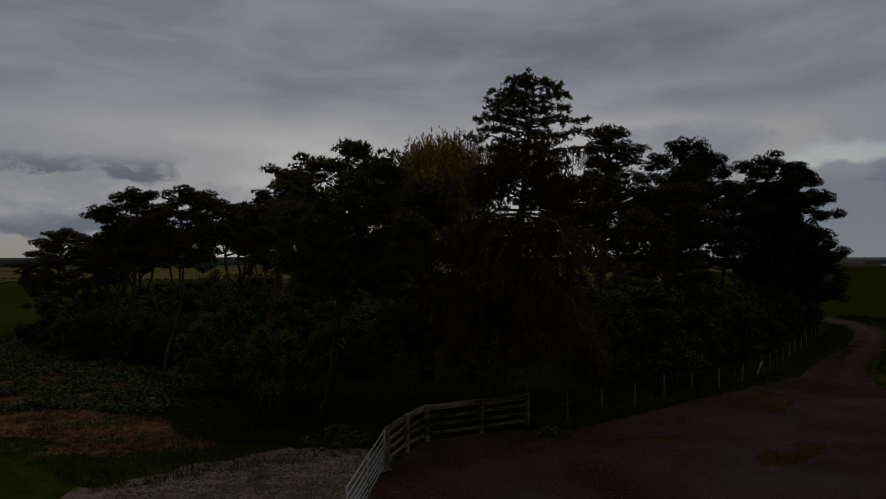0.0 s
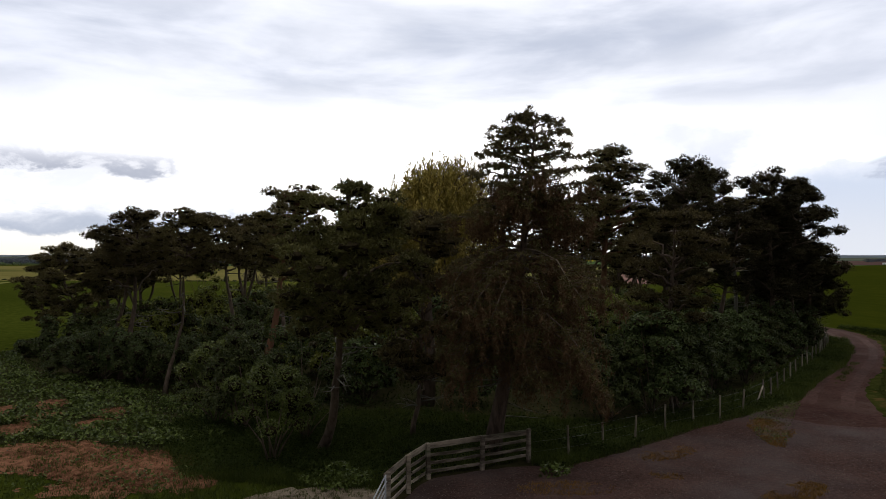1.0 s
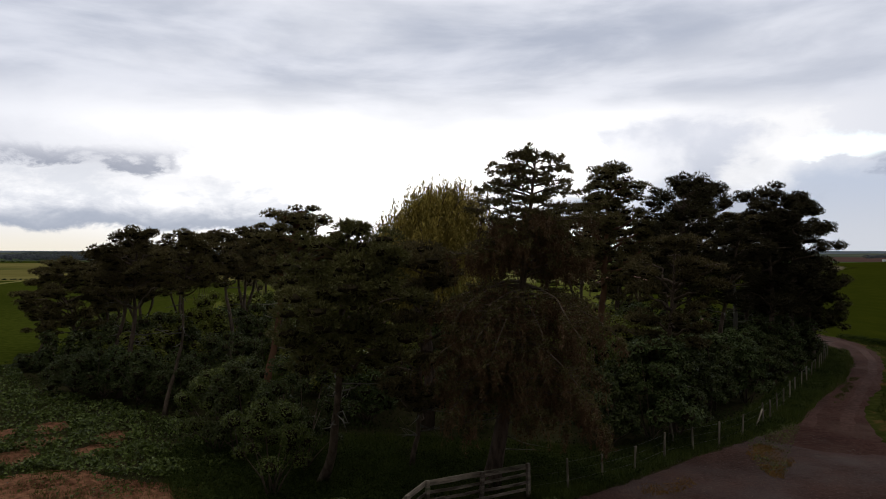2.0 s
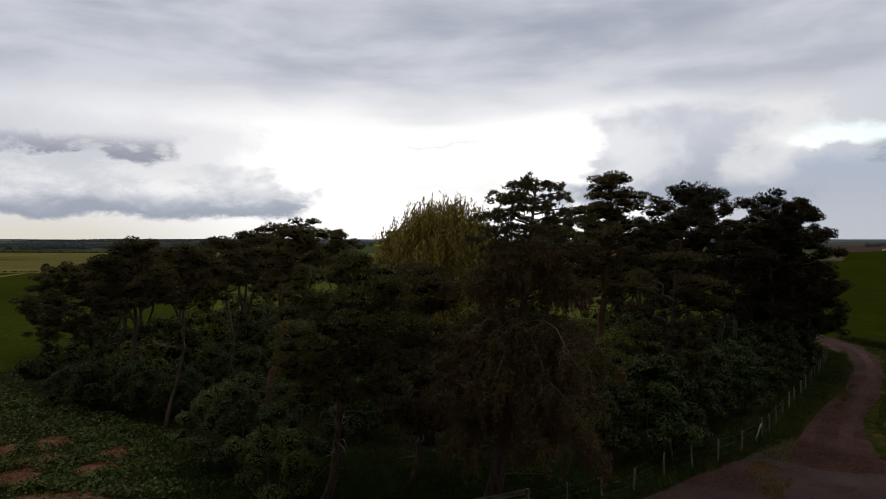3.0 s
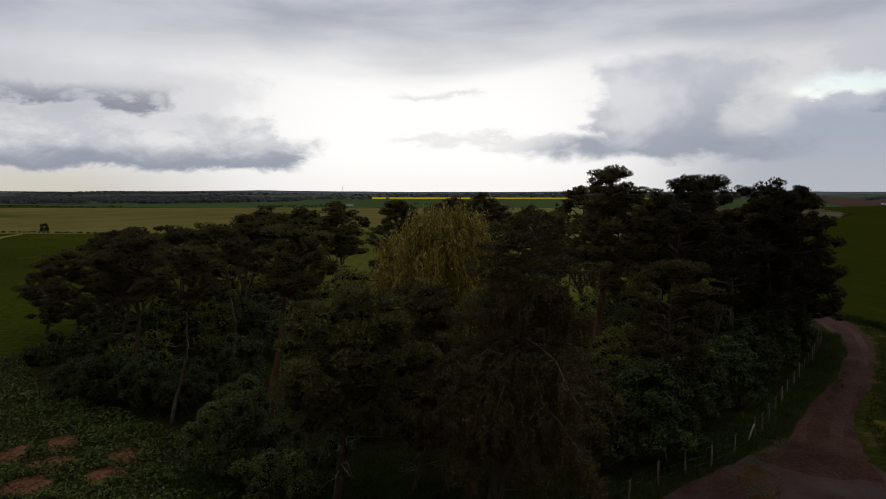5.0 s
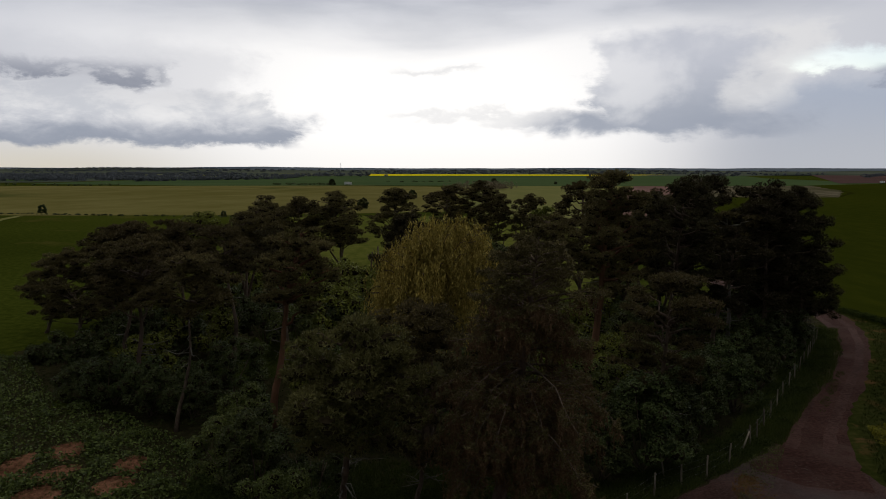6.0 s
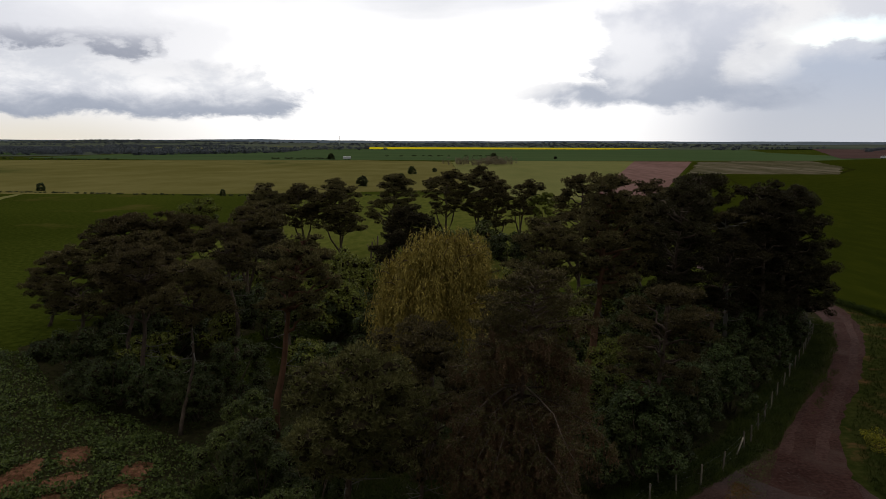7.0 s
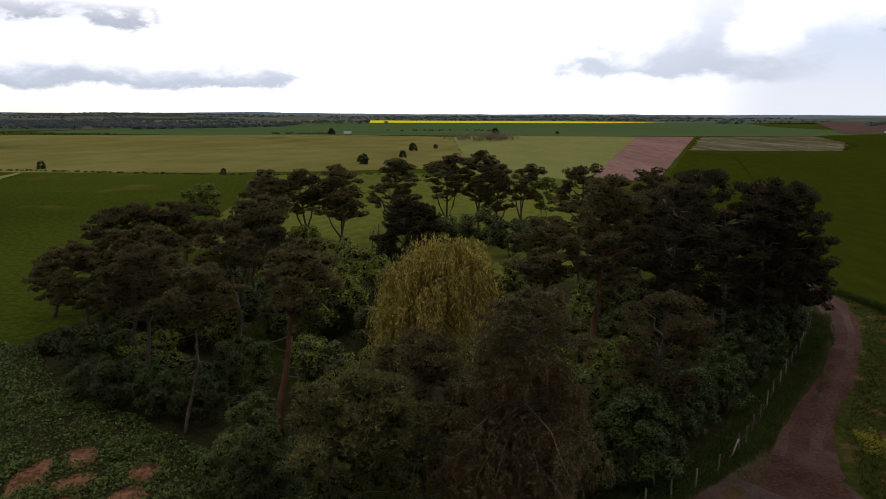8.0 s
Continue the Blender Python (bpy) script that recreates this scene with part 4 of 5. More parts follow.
bush(1.5, 41.5, 5.0, 2.2, 40, None, 7200, 0.083)
bush(21.6, 51.2, 4.6, 2.2, 41, None, 5000, 0.10)
bush(24.2, 55.2, 4.4, 2.2, 42, None, 5000, 0.10)
bush(19.2, 50.0, 4.4, 2.2, 43, None, 5000, 0.10)
bush(26.6, 59.6, 4.4, 2.2, 44, None, 4500, 0.11)
bush(22.6, 58.6, 5.0, 2.6, 45, None, 4500, 0.12)
bush(28.4, 66.0, 5.0, 2.6, 46, None, 4500, 0.12)
bush(16.2, 50.6, 5.2, 2.4, 47, None, 4500, 0.12)
bush(-22.4, 50.0, 4.6, 2.4, 48, None, 4500, 0.12)
bush(-26.6, 51.0, 3.8, 2.2, 49, None, 4500, 0.12)
bush(-17.0, 55.4, 5.0, 2.6, 50, None, 4500, 0.13)
bush(-12.0, 58.6, 5.4, 2.6, 51, LIGHT, 4500, 0.13)
bush(18.9, 46.0, 3.6, 1.4, 53, None, 5000, 0.085)
bush(21.6, 50.0, 3.8, 1.5, 54, None, 5000, 0.09)
bush(24.6, 54.4, 3.8, 1.6, 55, None, 5000, 0.09)
bush(16.0, 41.6, 3.8, 1.4, 56, None, 5000, 0.085)
bush(12.6, 52.6, 5.4, 2.4, 52, None, 4500, 0.12)
bush(-11.3, 34.0, 3.6, 1.6, 65, MID, 6800, 0.075)
bush(-21.5, 86.0, 4.6, 2.6, 66, LIGHT, 3500, 0.16)
bush(-26.4, 84.5, 4.2, 2.4, 67, MID, 3500, 0.16)
bush(-9.0, 98.0, 4.4, 2.8, 68, MID, 3500, 0.17)
bush(-27.4, 73.0, 4.8, 2.8, 57, LIGHT, 3500, 0.15)
bush(-23.6, 71.0, 5.0, 2.6, 58, LIGHT, 3500, 0.15)
bush(-34.0, 61.5, 3.6, 2.2, 59, MID, 3500, 0.14)
bush(12.4, 59.8, 5.2, 2.4, 63, MID, 3500, 0.14)
bush(9.6, 55.4, 5.0, 2.3, 64, LIGHT, 3500, 0.13)

# ---------------------------------------------------------------- fences and gate
def plank(length, wide, thick, sag=0.0, seed=0):
    """A sawn board along x, slightly warped, with worn edges."""
    rng = np.random.default_rng(seed)
    bm = bmesh.new()
    n = 6
    rows = []
    for i in range(n + 1):
        u = i / n
        dz = -sag * 4 * u * (1 - u) + rng.normal(0, 0.004)
        w = wide / 2 * (1 + rng.normal(0, 0.02))
        rows.append([bm.verts.new((u * length, sy * thick / 2, dz + sz * w)) for sy, sz in ((-1, -1), (1, -1), (1, 1), (-1, 1))])
    for a, b in zip(rows, rows[1:]):
        for j in range(4):
            bm.faces.new((a[j], a[(j + 1) % 4], b[(j + 1) % 4], b[j]))
    bm.faces.new(rows[0][::-1])
    bm.faces.new(rows[-1])
    bmesh.ops.recalc_face_normals(bm, faces=bm.faces)
    bmesh.ops.bevel(bm, geom=[e for e in bm.edges if len(e.link_faces) == 2 and e.calc_face_angle() > 1], offset=0.006, segments=1, affect="EDGES")
    me = bpy.data.meshes.new("rail")
    bm.to_mesh(me)
    bm.free()
    me.materials.append(M_OLDWOOD)
    return me


def post_mesh(wide, tall, material, round_=False, seed=0):
    rng = np.random.default_rng(seed)
    bm = bmesh.new()
    if round_:
        bmesh.ops.create_cone(bm, cap_ends=True, segments=9, radius1=wide / 2, radius2=wide / 2 * 0.93, depth=tall + 0.15)
    else:
        bmesh.ops.create_cube(bm, size=1)
        bmesh.ops.scale(bm, vec=(wide, wide, tall + 0.15), verts=bm.verts)
        bmesh.ops.bevel(bm, geom=bm.edges[:], offset=0.01, segments=1, affect="EDGES")
    for v in bm.verts:
        v.co.z += (tall + 0.15) / 2 - 0.15
        if v.co.z > tall * 0.8:
            v.co.z += v.co.x * rng.uniform(-0.15, 0.15)
    me = bpy.data.meshes.new("post")
    bm.to_mesh(me)
    bm.free()
    me.materials.append(material)
    return me


RAIL_POSTS = [(-1.9, 19.9), (-1.5, 21.7), (-1.0, 23.1), (0.75, 24.15), (2.4, 25.2)]
rail_fence = tagged(empty("rail_fence", -1.0, 23.1), "weathered grey timber post and rail fence", "fence")
ox, oy = -1.0, 23.1
for i, (x, y) in enumerate(RAIL_POSTS):
    p = part("post", post_mesh(0.13, 1.18, M_OLDWOOD, False, i), rail_fence)
    p.location = (x - ox, y - oy, 0)
    p.rotation_euler = (0.02 * math.sin(i * 3), 0.02 * math.cos(i * 2), 0.3 + 0.1 * i)
for i, ((x0, y0), (x1, y1)) in enumerate(zip(RAIL_POSTS, RAIL_POSTS[1:])):
    ln, turn = math.hypot(x1 - x0, y1 - y0), math.atan2(y1 - y0, x1 - x0)
    for j, (z, w) in enumerate(((1.06, 0.19), (0.76, 0.10), (0.50, 0.10), (0.22, 0.10))):
        r = part("rail", plank(ln + 0.08, w, 0.04, 0.012 * (j % 3), i * 7 + j), rail_fence)
        nx, ny = -math.sin(turn) * 0.088, math.cos(turn) * 0.088
        r.location = (x0 - ox + nx - 0.04 * math.cos(turn), y0 - oy + ny - 0.04 * math.sin(turn), z)
        r.rotation_euler = (0, 0.010 * math.sin(i * 5 + j * 3), turn)

gate = tagged(empty("metal_gate", -1.95, 19.75), "galvanised tubular steel field gate standing open", "gate")
G0, G1 = np.array([0.0, 0.0, 0.0]), np.array([-0.10, -4.9, 0.0])


def rod(name, a, b, r, parent, material, sides=8, label=""):
    return part(name, tube(Soup(), [a, (np.asarray(a, float) + np.asarray(b, float)) / 2, b], [r, r, r], sides).mesh(name, material, True), parent, label)


for z in (0.16, 0.30, 0.44, 0.58, 0.74, 0.92, 1.12):
    rod("bar", G0 + [0, 0, z], G1 + [0, 0, z], 0.021, gate, M_GALV)
for u in (0.0, 0.5, 1.0):
    rod("upright", G0 + (G1 - G0) * u + [0.012, 0, 0.12], G0 + (G1 - G0) * u + [0.012, 0, 1.16], 0.025, gate, M_GALV)
rod("brace", G0 + [0.02, 0, 0.16], G0 + (G1 - G0) * 0.5 + [0.02, 0, 1.12], 0.018, gate, M_GALV)
rod("hinge", G0 + [0.0, 0.0, 0.95], G0 + [0.05, 0.12, 0.95], 0.018, gate, M_GALV)

STAKES = [(3.9, 26.0), (5.3, 27.0), (6.75, 28.2), (8.4, 30.1), (9.9, 31.2), (11.35, 32.2), (12.9, 33.7), (14.85, 36.2), (15.6, 37.2)]
LINE_END = [(17.6, 40.4), (20.0, 44.4), (22.5, 48.4), (25.8, 53.7), (29.2, 59.6), (31.2, 66.0)]
run = [(15.6, 37.2)] + LINE_END
for (x0, y0), (x1, y1) in zip(run, run[1:]):
    m = max(1, round(math.hypot(x1 - x0, y1 - y0) / 1.9))
    STAKES += [(x0 + (x1 - x0) * (j + 1) / m, y0 + (y1 - y0) * (j + 1) / m) for j in range(m)]
wire_fence = tagged(empty("wire_fence", 8.4, 30.1), "stock fence of pale wooden stakes and thin wire", "fence")
stake_data = [post_mesh(0.085, 1.12, M_STAKE, True, s) for s in range(4)]
rng = np.random.default_rng(5)
for i, (x, y) in enumerate(STAKES):
    p = part("stake", stake_data[i % 4], wire_fence)
    p.location = (x - 8.4, y - 30.1, rng.uniform(-0.08, 0.05))
    p.rotation_euler = (rng.normal(0, 0.03), rng.normal(0, 0.03), rng.uniform(0, 3))
rod("strut", (14.75 - 8.4, 36.1 - 30.1, 0.85), (14.1 - 8.4, 35.3 - 30.1, 0.0), 0.045, wire_fence, M_STAKE)
for z in (0.35, 0.70, 1.02):
    pts = [(2.4 - 8.4, 25.2 - 30.1, z)] + [(x - 8.4, y - 30.1, z) for x, y in STAKES]
    part("wire", tube(Soup(), pts, [0.0022] * len(pts), 4).mesh("wire", M_WIRE, True), wire_fence)

# ---------------------------------------------------------------- undergrowth, weeds and grass
def inside(poly, x, y):
    """Which of the places lie within the polygon."""
    hit = np.zeros(len(x), bool)
    n = len(poly)
    for i in range(n):
        (x0, y0), (x1, y1) = poly[i], poly[(i + 1) % n]
        if y0 == y1:
            continue
        cross = ((y0 > y) != (y1 > y)) & (x < (x1 - x0) * (y - y0) / (y1 - y0) + x0)
        hit ^= cross
    return hit


def scatter(rng, poly, count, near=0.0):
    """Random places in a polygon; near > 0 crowds them towards small y."""
    xs, ys = [p[0] for p in poly], [p[1] for p in poly]
    got_x, got_y, have = [], [], 0
    while have < count:
        x = rng.uniform(min(xs), max(xs), count * 2)
        u = rng.random(count * 2) ** (1 + near)
        y = min(ys) + (max(ys) - min(ys)) * u
        keep = inside(poly, x, y)
        got_x.append(x[keep])
        got_y.append(y[keep])
        have += keep.sum()
    return np.concatenate(got_x)[:count], np.concatenate(got_y)[:count]


def patchy(x, y, scale, seed):
    """Cheap smooth noise between 0 and 1."""
    v = np.sin(x * scale + seed) * np.cos(y * scale * 1.3 + seed * 2) + 0.6 * np.sin(x * scale * 2.3 + y * scale * 1.7 + seed * 3) + 0.4 * np.cos(y * scale * 4.1 - x * scale * 3.3 + seed)
    return np.clip(v / 4 + 0.5, 0, 1)


BARE = [(-21.9, 31.1, 0.9, 1.7), (-20.4, 33.6, 0.9, 1.0), (-16.3, 32.0, 0.8, 0.9), (-19.35, 30.7, 0.8, 0.9), (-16.2, 29.7, 0.8, 0.8), (-18.8, 28.4, 1.1, 1.0), (-20.0, 26.0, 1.3, 1.2)]


def leaf_cover(name, poly, count, tall, size, material, label, category, near=0.0, seed=1, clump=0.35, clumping=0.8):
    """Low leafy weeds in clumps, as one piece of stuff."""
    rng = np.random.default_rng(seed)
    x, y = scatter(rng, poly, int(count * 1.6), near)
    p = 0.55 * patchy(x, y, 1.1, seed) + 0.45 * patchy(x, y, 0.37, seed + 3)
    if clumping > 0.5:
        p = np.clip((p - 0.40) * 3.2, 0, 1)
    keep = rng.random(len(x)) < p * clumping + (1 - clumping)
    for bx, by, rx, ry in BARE:
        keep &= ((x - bx) / rx) ** 2 + ((y - by) / ry) ** 2 > rng.uniform(0.5, 1.1, len(x))
    x, y, p = x[keep][:count], y[keep][:count], p[keep][:count]
    z = tall * (0.25 + 0.75 * rng.random(len(x))) * (0.35 + 0.65 * p)
    soup = Soup()
    leaves(soup, rng, np.stack([x, y, z], 1), np.tile([0, -0.15, 1.0], (len(x), 1)), size, 0.75, 1.4)
    return tagged(new(name, soup.mesh(name, material)), label, category, kind="stuff")


def blades(name, poly, count, tall, width, material, label, near=0.0, seed=1, drop=0.0):
    """Grass in small tufts, as one piece of stuff."""
    rng = np.random.default_rng(seed)
    x, y = scatter(rng, poly, count // 5, near)
    p = patchy(x, y, 0.7, seed)
    if drop:
        keep = p > drop
        x, y, p = x[keep], y[keep], p[keep]
    soup = Soup()
    at = np.stack([x, y, np.zeros(len(x))], 1)
    at = at[:, None] + rng.normal(0, 0.05, (len(x), 5, 3)) * [1, 1, 0]
    h = (tall * (0.4 + 0.8 * p))[:, None] * rng.uniform(0.5, 1.2, (len(x), 5))
    d = unit(rng.normal(0, 0.35, (len(x), 5, 3)) + [0, 0, 1])
    sd = unit(np.cross(d, rng.normal(0, 1, (len(x), 5, 3))))
    v = np.stack([at - sd * width / 2, at + sd * width / 2, at + d * h[..., None]], 2).reshape(-1, 3)
    soup.add(v, np.arange(len(v)).reshape(-1, 3))
    return tagged(new(name, soup.mesh(name, material)), label, "grass", kind="stuff")


WOOD = [(-8, 23), (-13, 30), (-20, 37.5), (-29, 43), (-36, 52), (-32, 65), (-24, 76), (10, 76), (28, 72), (30.5, 62), (25.4, 53.0), (17.4, 40.4), (14.6, 36.2), (8.4, 30.2), (5.3, 27.1), (2.4, 25.3), (-1.0, 23.2), (-1.5, 21.8), (-3.6, 22.2)]
CLEARING = [(-18.4, 48.5), (-20.1, 53.7), (-18.3, 58.6), (-15.7, 60.5), (-13.0, 62.1), (-11.7, 58.6), (-13.4, 54.1), (-12.8, 47.6), (-15.5, 44.2), (-17.2, 45.2)]
WEEDS = [(-66, 62), (-34, 50), (-27, 42.5), (-19, 37.6), (-12.4, 33), (-9.4, 29), (-9.6, 26.0), (-16, 26.8), (-19.5, 27.0), (-24, 25), (-34, 30)]
leaf_cover("nettle_undergrowth", WOOD, 60000, 0.7, 0.085, M_NETTLE, "dark nettles and brambles on the copse floor", "undergrowth", 0.5, 3)
leaf_cover("edge_nettles", [(-9, 22.6), (-13, 29), (-11, 30), (2, 30), (6, 29), (3.5, 26.6), (-2, 23.6)], 26000, 0.55, 0.06, M_NETTLE, "dark nettles and grass at the copse edge", "undergrowth", 0.0, 15, clumping=0.4)
leaf_cover("dock_patch", WEEDS, 60000, 0.5, 0.135, M_WEED, "broad-leaved docks and nettles in grass", "weeds", 0.4, 4)
leaf_cover("dock_fringe", [(-27, 24), (-20, 24), (-14, 28), (-19, 30), (-30, 36)], 2600, 0.26, 0.09, M_WEED, "sparse docks at the soil edge", "weeds", 0.0, 5)
leaf_cover("soil_weeds", [(-18.5, 24), (-14, 21), (-9, 21), (-7.8, 23), (-10, 26), (-15, 27)], 700, 0.22, 0.10, M_WEED, "docks creeping over the bare soil", "weeds", 0.0, 25)
leaf_cover("burdock_clump", [(-5.4, 22.6), (-4.0, 21.4), (-2.6, 22.2), (-3.0, 23.4), (-4.9, 23.8)], 1100, 0.5, 0.11, M_WEED, "clump of large burdock leaves beside the gravel", "weeds", 0.0, 6)
leaf_cover("verge_weeds", [(2.6, 24.9), (3.6, 24.7), (6.2, 26.9), (9.6, 30.3), (13.1, 33.4), (16.6, 36.5), (20.7, 42.9), (25.0, 49.0), (29.6, 57.0), (32.4, 62.9), (30, 63), (25, 54), (19, 44.5), (14, 36.8), (8, 31.2), (2.5, 26.4)], 34000, 0.5, 0.06, M_NETTLE, "weedy grass verge under the wire fence", "weeds", 0.3, 7)
leaf_cover("yard_weeds", [(2.6, 23.2), (3.6, 23.6), (3.9, 24.4), (2.8, 24.6)], 260, 0.28, 0.11, M_WEED, "small weeds growing out of the gravel", "weeds", 0.0, 8)
leaf_cover("track_weeds", [(11.6, 28.4), (12.6, 28.2), (14.2, 31.6), (16.6, 36.0), (15.4, 35.8), (12.9, 33.0)], 1500, 0.20, 0.05, M_MIDLEAF, "yellow-green weeds between yard and track", "weeds", 0.0, 9)
blades("field_grass", [(-40, 28), (-19, 24), (-15, 21.5), (-9, 17.5), (-2.4, 21.5), (-1.2, 24), (-8, 24), (-13, 30), (-27, 42), (-36, 51), (-60, 60)], 90000, 0.22, 0.022, M_BLADE, "rough green meadow grass", 0.7, 11)
blades("verge_grass", [(2.5, 24.9), (3.6, 24.7), (6.2, 26.9), (9.6, 30.3), (13.1, 33.4), (16.7, 36.5), (20.9, 42.9), (25.3, 49.0), (29.9, 57.0), (33.0, 63.9), (31, 66), (25, 55), (19, 45.2), (14, 37.4), (8, 32), (2.2, 27)], 50000, 0.55, 0.02, M_BLADE, "long grass along the wire fence", 0.4, 12)
sheet("bank", [(17.6, 31), (18.0, 33.6), (20.6, 40.2), (25.4, 47.6), (31.4, 57.9), (34.4, 64.8), (36.4, 73), (40.0, 73), (39.2, 63.5), (36.6, 55.8), (31.0, 44.6), (26.4, 36.6), (24.4, 31)], 0.015, M_BANK, "grassy bank beside the farm track", "ground", 0.3, 0.8, 33)
blades("bank_grass", [(19.3, 31), (19.7, 33), (22.2, 39.6), (26.8, 47.0), (32.9, 57.4), (35.8, 64.3), (37.6, 72), (40.4, 70), (39.6, 56), (30, 33)], 36000, 0.24, 0.025, M_BANKBLADE, "rough grass bank beside the farm track", 0.3, 13)
blades("copse_edge_grass", [(-9, 22.6), (-13, 29), (-12, 32), (-4, 33), (6, 31.5), (8.5, 31), (5.3, 27.4), (2.4, 25.5), (-1, 23.5), (-1.7, 21.9), (-4, 22)], 90000, 0.42, 0.022, M_BLADE, "dark rank grass at the copse edge", 0.2, 16)
blades("clearing_grass", CLEARING, 14000, 0.3, 0.03, M_BLADE, "green grass in the clearing", 0.0, 14)
rng = np.random.default_rng(77)
kinds = [bush(-40.0, -60.0 - 6 * i, 3.2, 1.7, 60 + i, m, 3000, 0.12) for i, m in enumerate((None, LIGHT, None))]
bx, by = scatter(rng, [(-10, 31), (-19, 39.5), (-28, 44), (-32, 54), (-28, 64), (-20, 72), (8, 72), (24, 68), (26, 60), (20, 52), (12, 41), (6.5, 34.5), (0, 30)], 90)
bx, by = bx[~inside(CLEARING, bx, by)], by[~inside(CLEARING, bx, by)]
for i, (x, y) in enumerate(zip(bx[:58], by[:58])):
    src = kinds[i % 3]
    if i < 3:
        src.matrix_basis = pose(x, y, 0)
        continue
    copy_thing(src, pose(x, y, 0, 0, 0, rng.uniform(0, 360)) @ Matrix.Scale(rng.uniform(0.75, 1.25), 4))

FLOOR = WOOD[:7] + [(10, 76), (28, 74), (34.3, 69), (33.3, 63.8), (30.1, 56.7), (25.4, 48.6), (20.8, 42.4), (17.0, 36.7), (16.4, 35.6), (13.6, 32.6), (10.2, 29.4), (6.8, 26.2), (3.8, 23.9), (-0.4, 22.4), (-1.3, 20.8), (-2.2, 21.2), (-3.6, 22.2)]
# darkens the ground as the tree cover would shade it
sheet("wood_floor", FLOOR, 0.008, M_SHADELITTER, "leaf litter under the trees, colour darkened for shade", "ground", 0.4, 0.7, 12)
# dark sheet in place of the shade between dock leaves
sheet("weed_shade", WEEDS, 0.012, M_SHADELITTER, "dark sheet standing for the shade under the docks", "ground", 2.5, 1.2, 14)
sheet("clearing_ground", CLEARING, 0.022, M_GRASS, "green grassy clearing among the trees", "ground", 0.8, 0.8, 13)

# bare soil and tracks
def blot(name, x0, y0, x1, y1, material, label, category, cell=0.14, need=0.0, seed=1, z=0.03, mound=0.22):
    """A ragged patch of ground: small cells kept where smooth noise, fading to the rim, is high; slightly mounded."""
    nx, ny = int((x1 - x0) / cell), int((y1 - y0) / cell)
    bm = bmesh.new()
    grid = {}

    def corner(i, j):
        if (i, j) not in grid:
            x, y = x0 + i * cell, y0 + j * cell
            grid[i, j] = bm.verts.new((x + 0.06 * noise.noise((x * 3, y * 3, seed)), y + 0.06 * noise.noise((x * 3, y * 3, seed + 9)), z - 0.02 + mound * max(0.0, min(1.0, (0.55 - ((2 * i / nx - 1) ** 2 + (2 * j / ny - 1) ** 2) * 0.62 + 0.55 * noise.noise((x * 0.55, y * 0.7, seed)) - need) * 2)) * abs(noise.noise((x * 2.3, y * 2.3, seed + 5)))))
        return grid[i, j]

    for i in range(nx):
        for j in range(ny):
            u, v = (i + 0.5) / nx * 2 - 1, (j + 0.5) / ny * 2 - 1
            x, y = x0 + (i + 0.5) * cell, y0 + (j + 0.5) * cell
            f = 0.55 - (u * u + v * v) * 0.62 + 0.55 * noise.noise((x * 0.55, y * 0.7, seed)) + 0.30 * noise.noise((x * 1.7, y * 2.0, seed + 3)) + 0.15 * noise.noise((x * 5, y * 5, seed + 7))
            if f > need:
                bm.faces.new((corner(i, j), corner(i + 1, j), corner(i + 1, j + 1), corner(i, j + 1)))
    me = bpy.data.meshes.new(name)
    bm.to_mesh(me)
    bm.free()
    me.materials.append(material)
    return tagged(new(name, me), label, category, kind="structure")


blot("soil_patch_1", -14.6, 20.6, -7.6, 25.8, M_SOIL, "bare reddish soil patch", "soil", seed=3, need=0.02)
blot("soil_patch_2", -18.2, 22.6, -12.2, 27.4, M_SOIL, "broken bare reddish soil", "soil", seed=8, need=0.05)
for i, (x, y, rx, ry) in enumerate(BARE):
    blot(f"soil_patch_{i + 3}", x - 1.35 * rx, y - 1.35 * ry, x + 1.35 * rx, y + 1.35 * ry, M_SOIL, "small bare reddish soil patch among docks", "soil", cell=0.10, seed=15 + i, need=0.06)


def round_patch(x, y, rx, ry, turn=0.0):
    return [(x + rx * math.cos(a) * math.cos(turn) - ry * math.sin(a) * math.sin(turn), y + rx * math.cos(a) * math.sin(turn) + ry * math.sin(a) * math.cos(turn)) for a in np.linspace(0, 6.28, 16, endpoint=False)]


for i, (x, y, rx, ry, turn, n) in enumerate(((10.2, 22.2, 1.9, 0.6, 0.75, 5000), (9.6, 21.6, 1.0, 0.5, 0.6, 3500), (12.7, 30.2, 0.5, 2.6, -0.25, 3500), (13.0, 30.8, 0.9, 1.8, -0.25, 2200), (6.2, 23.6, 1.2, 0.6, 0.2, 1500), (3.4, 22.4, 1.6, 0.7, 0.1, 1500), (7.6, 26.6, 1.4, 0.7, 0.7, 1500))):
    blades("dead_grass", round_patch(x, y, rx, ry, turn), n, 0.10, 0.03, M_OCHREBLADE, "ochre dead grass growing through the gravel", 0.0, 50 + i, 0.36)
blades("bank_dead_grass", [(28.0, 46.0), (31.0, 51.0), (35.3, 58.6), (37.2, 64), (38.6, 64), (37.0, 58), (33.4, 51), (30.2, 45.4)], 9000, 0.2, 0.04, M_OCHREBLADE, "ochre dead grass on the track bank", 0.0, 60, 0.36)

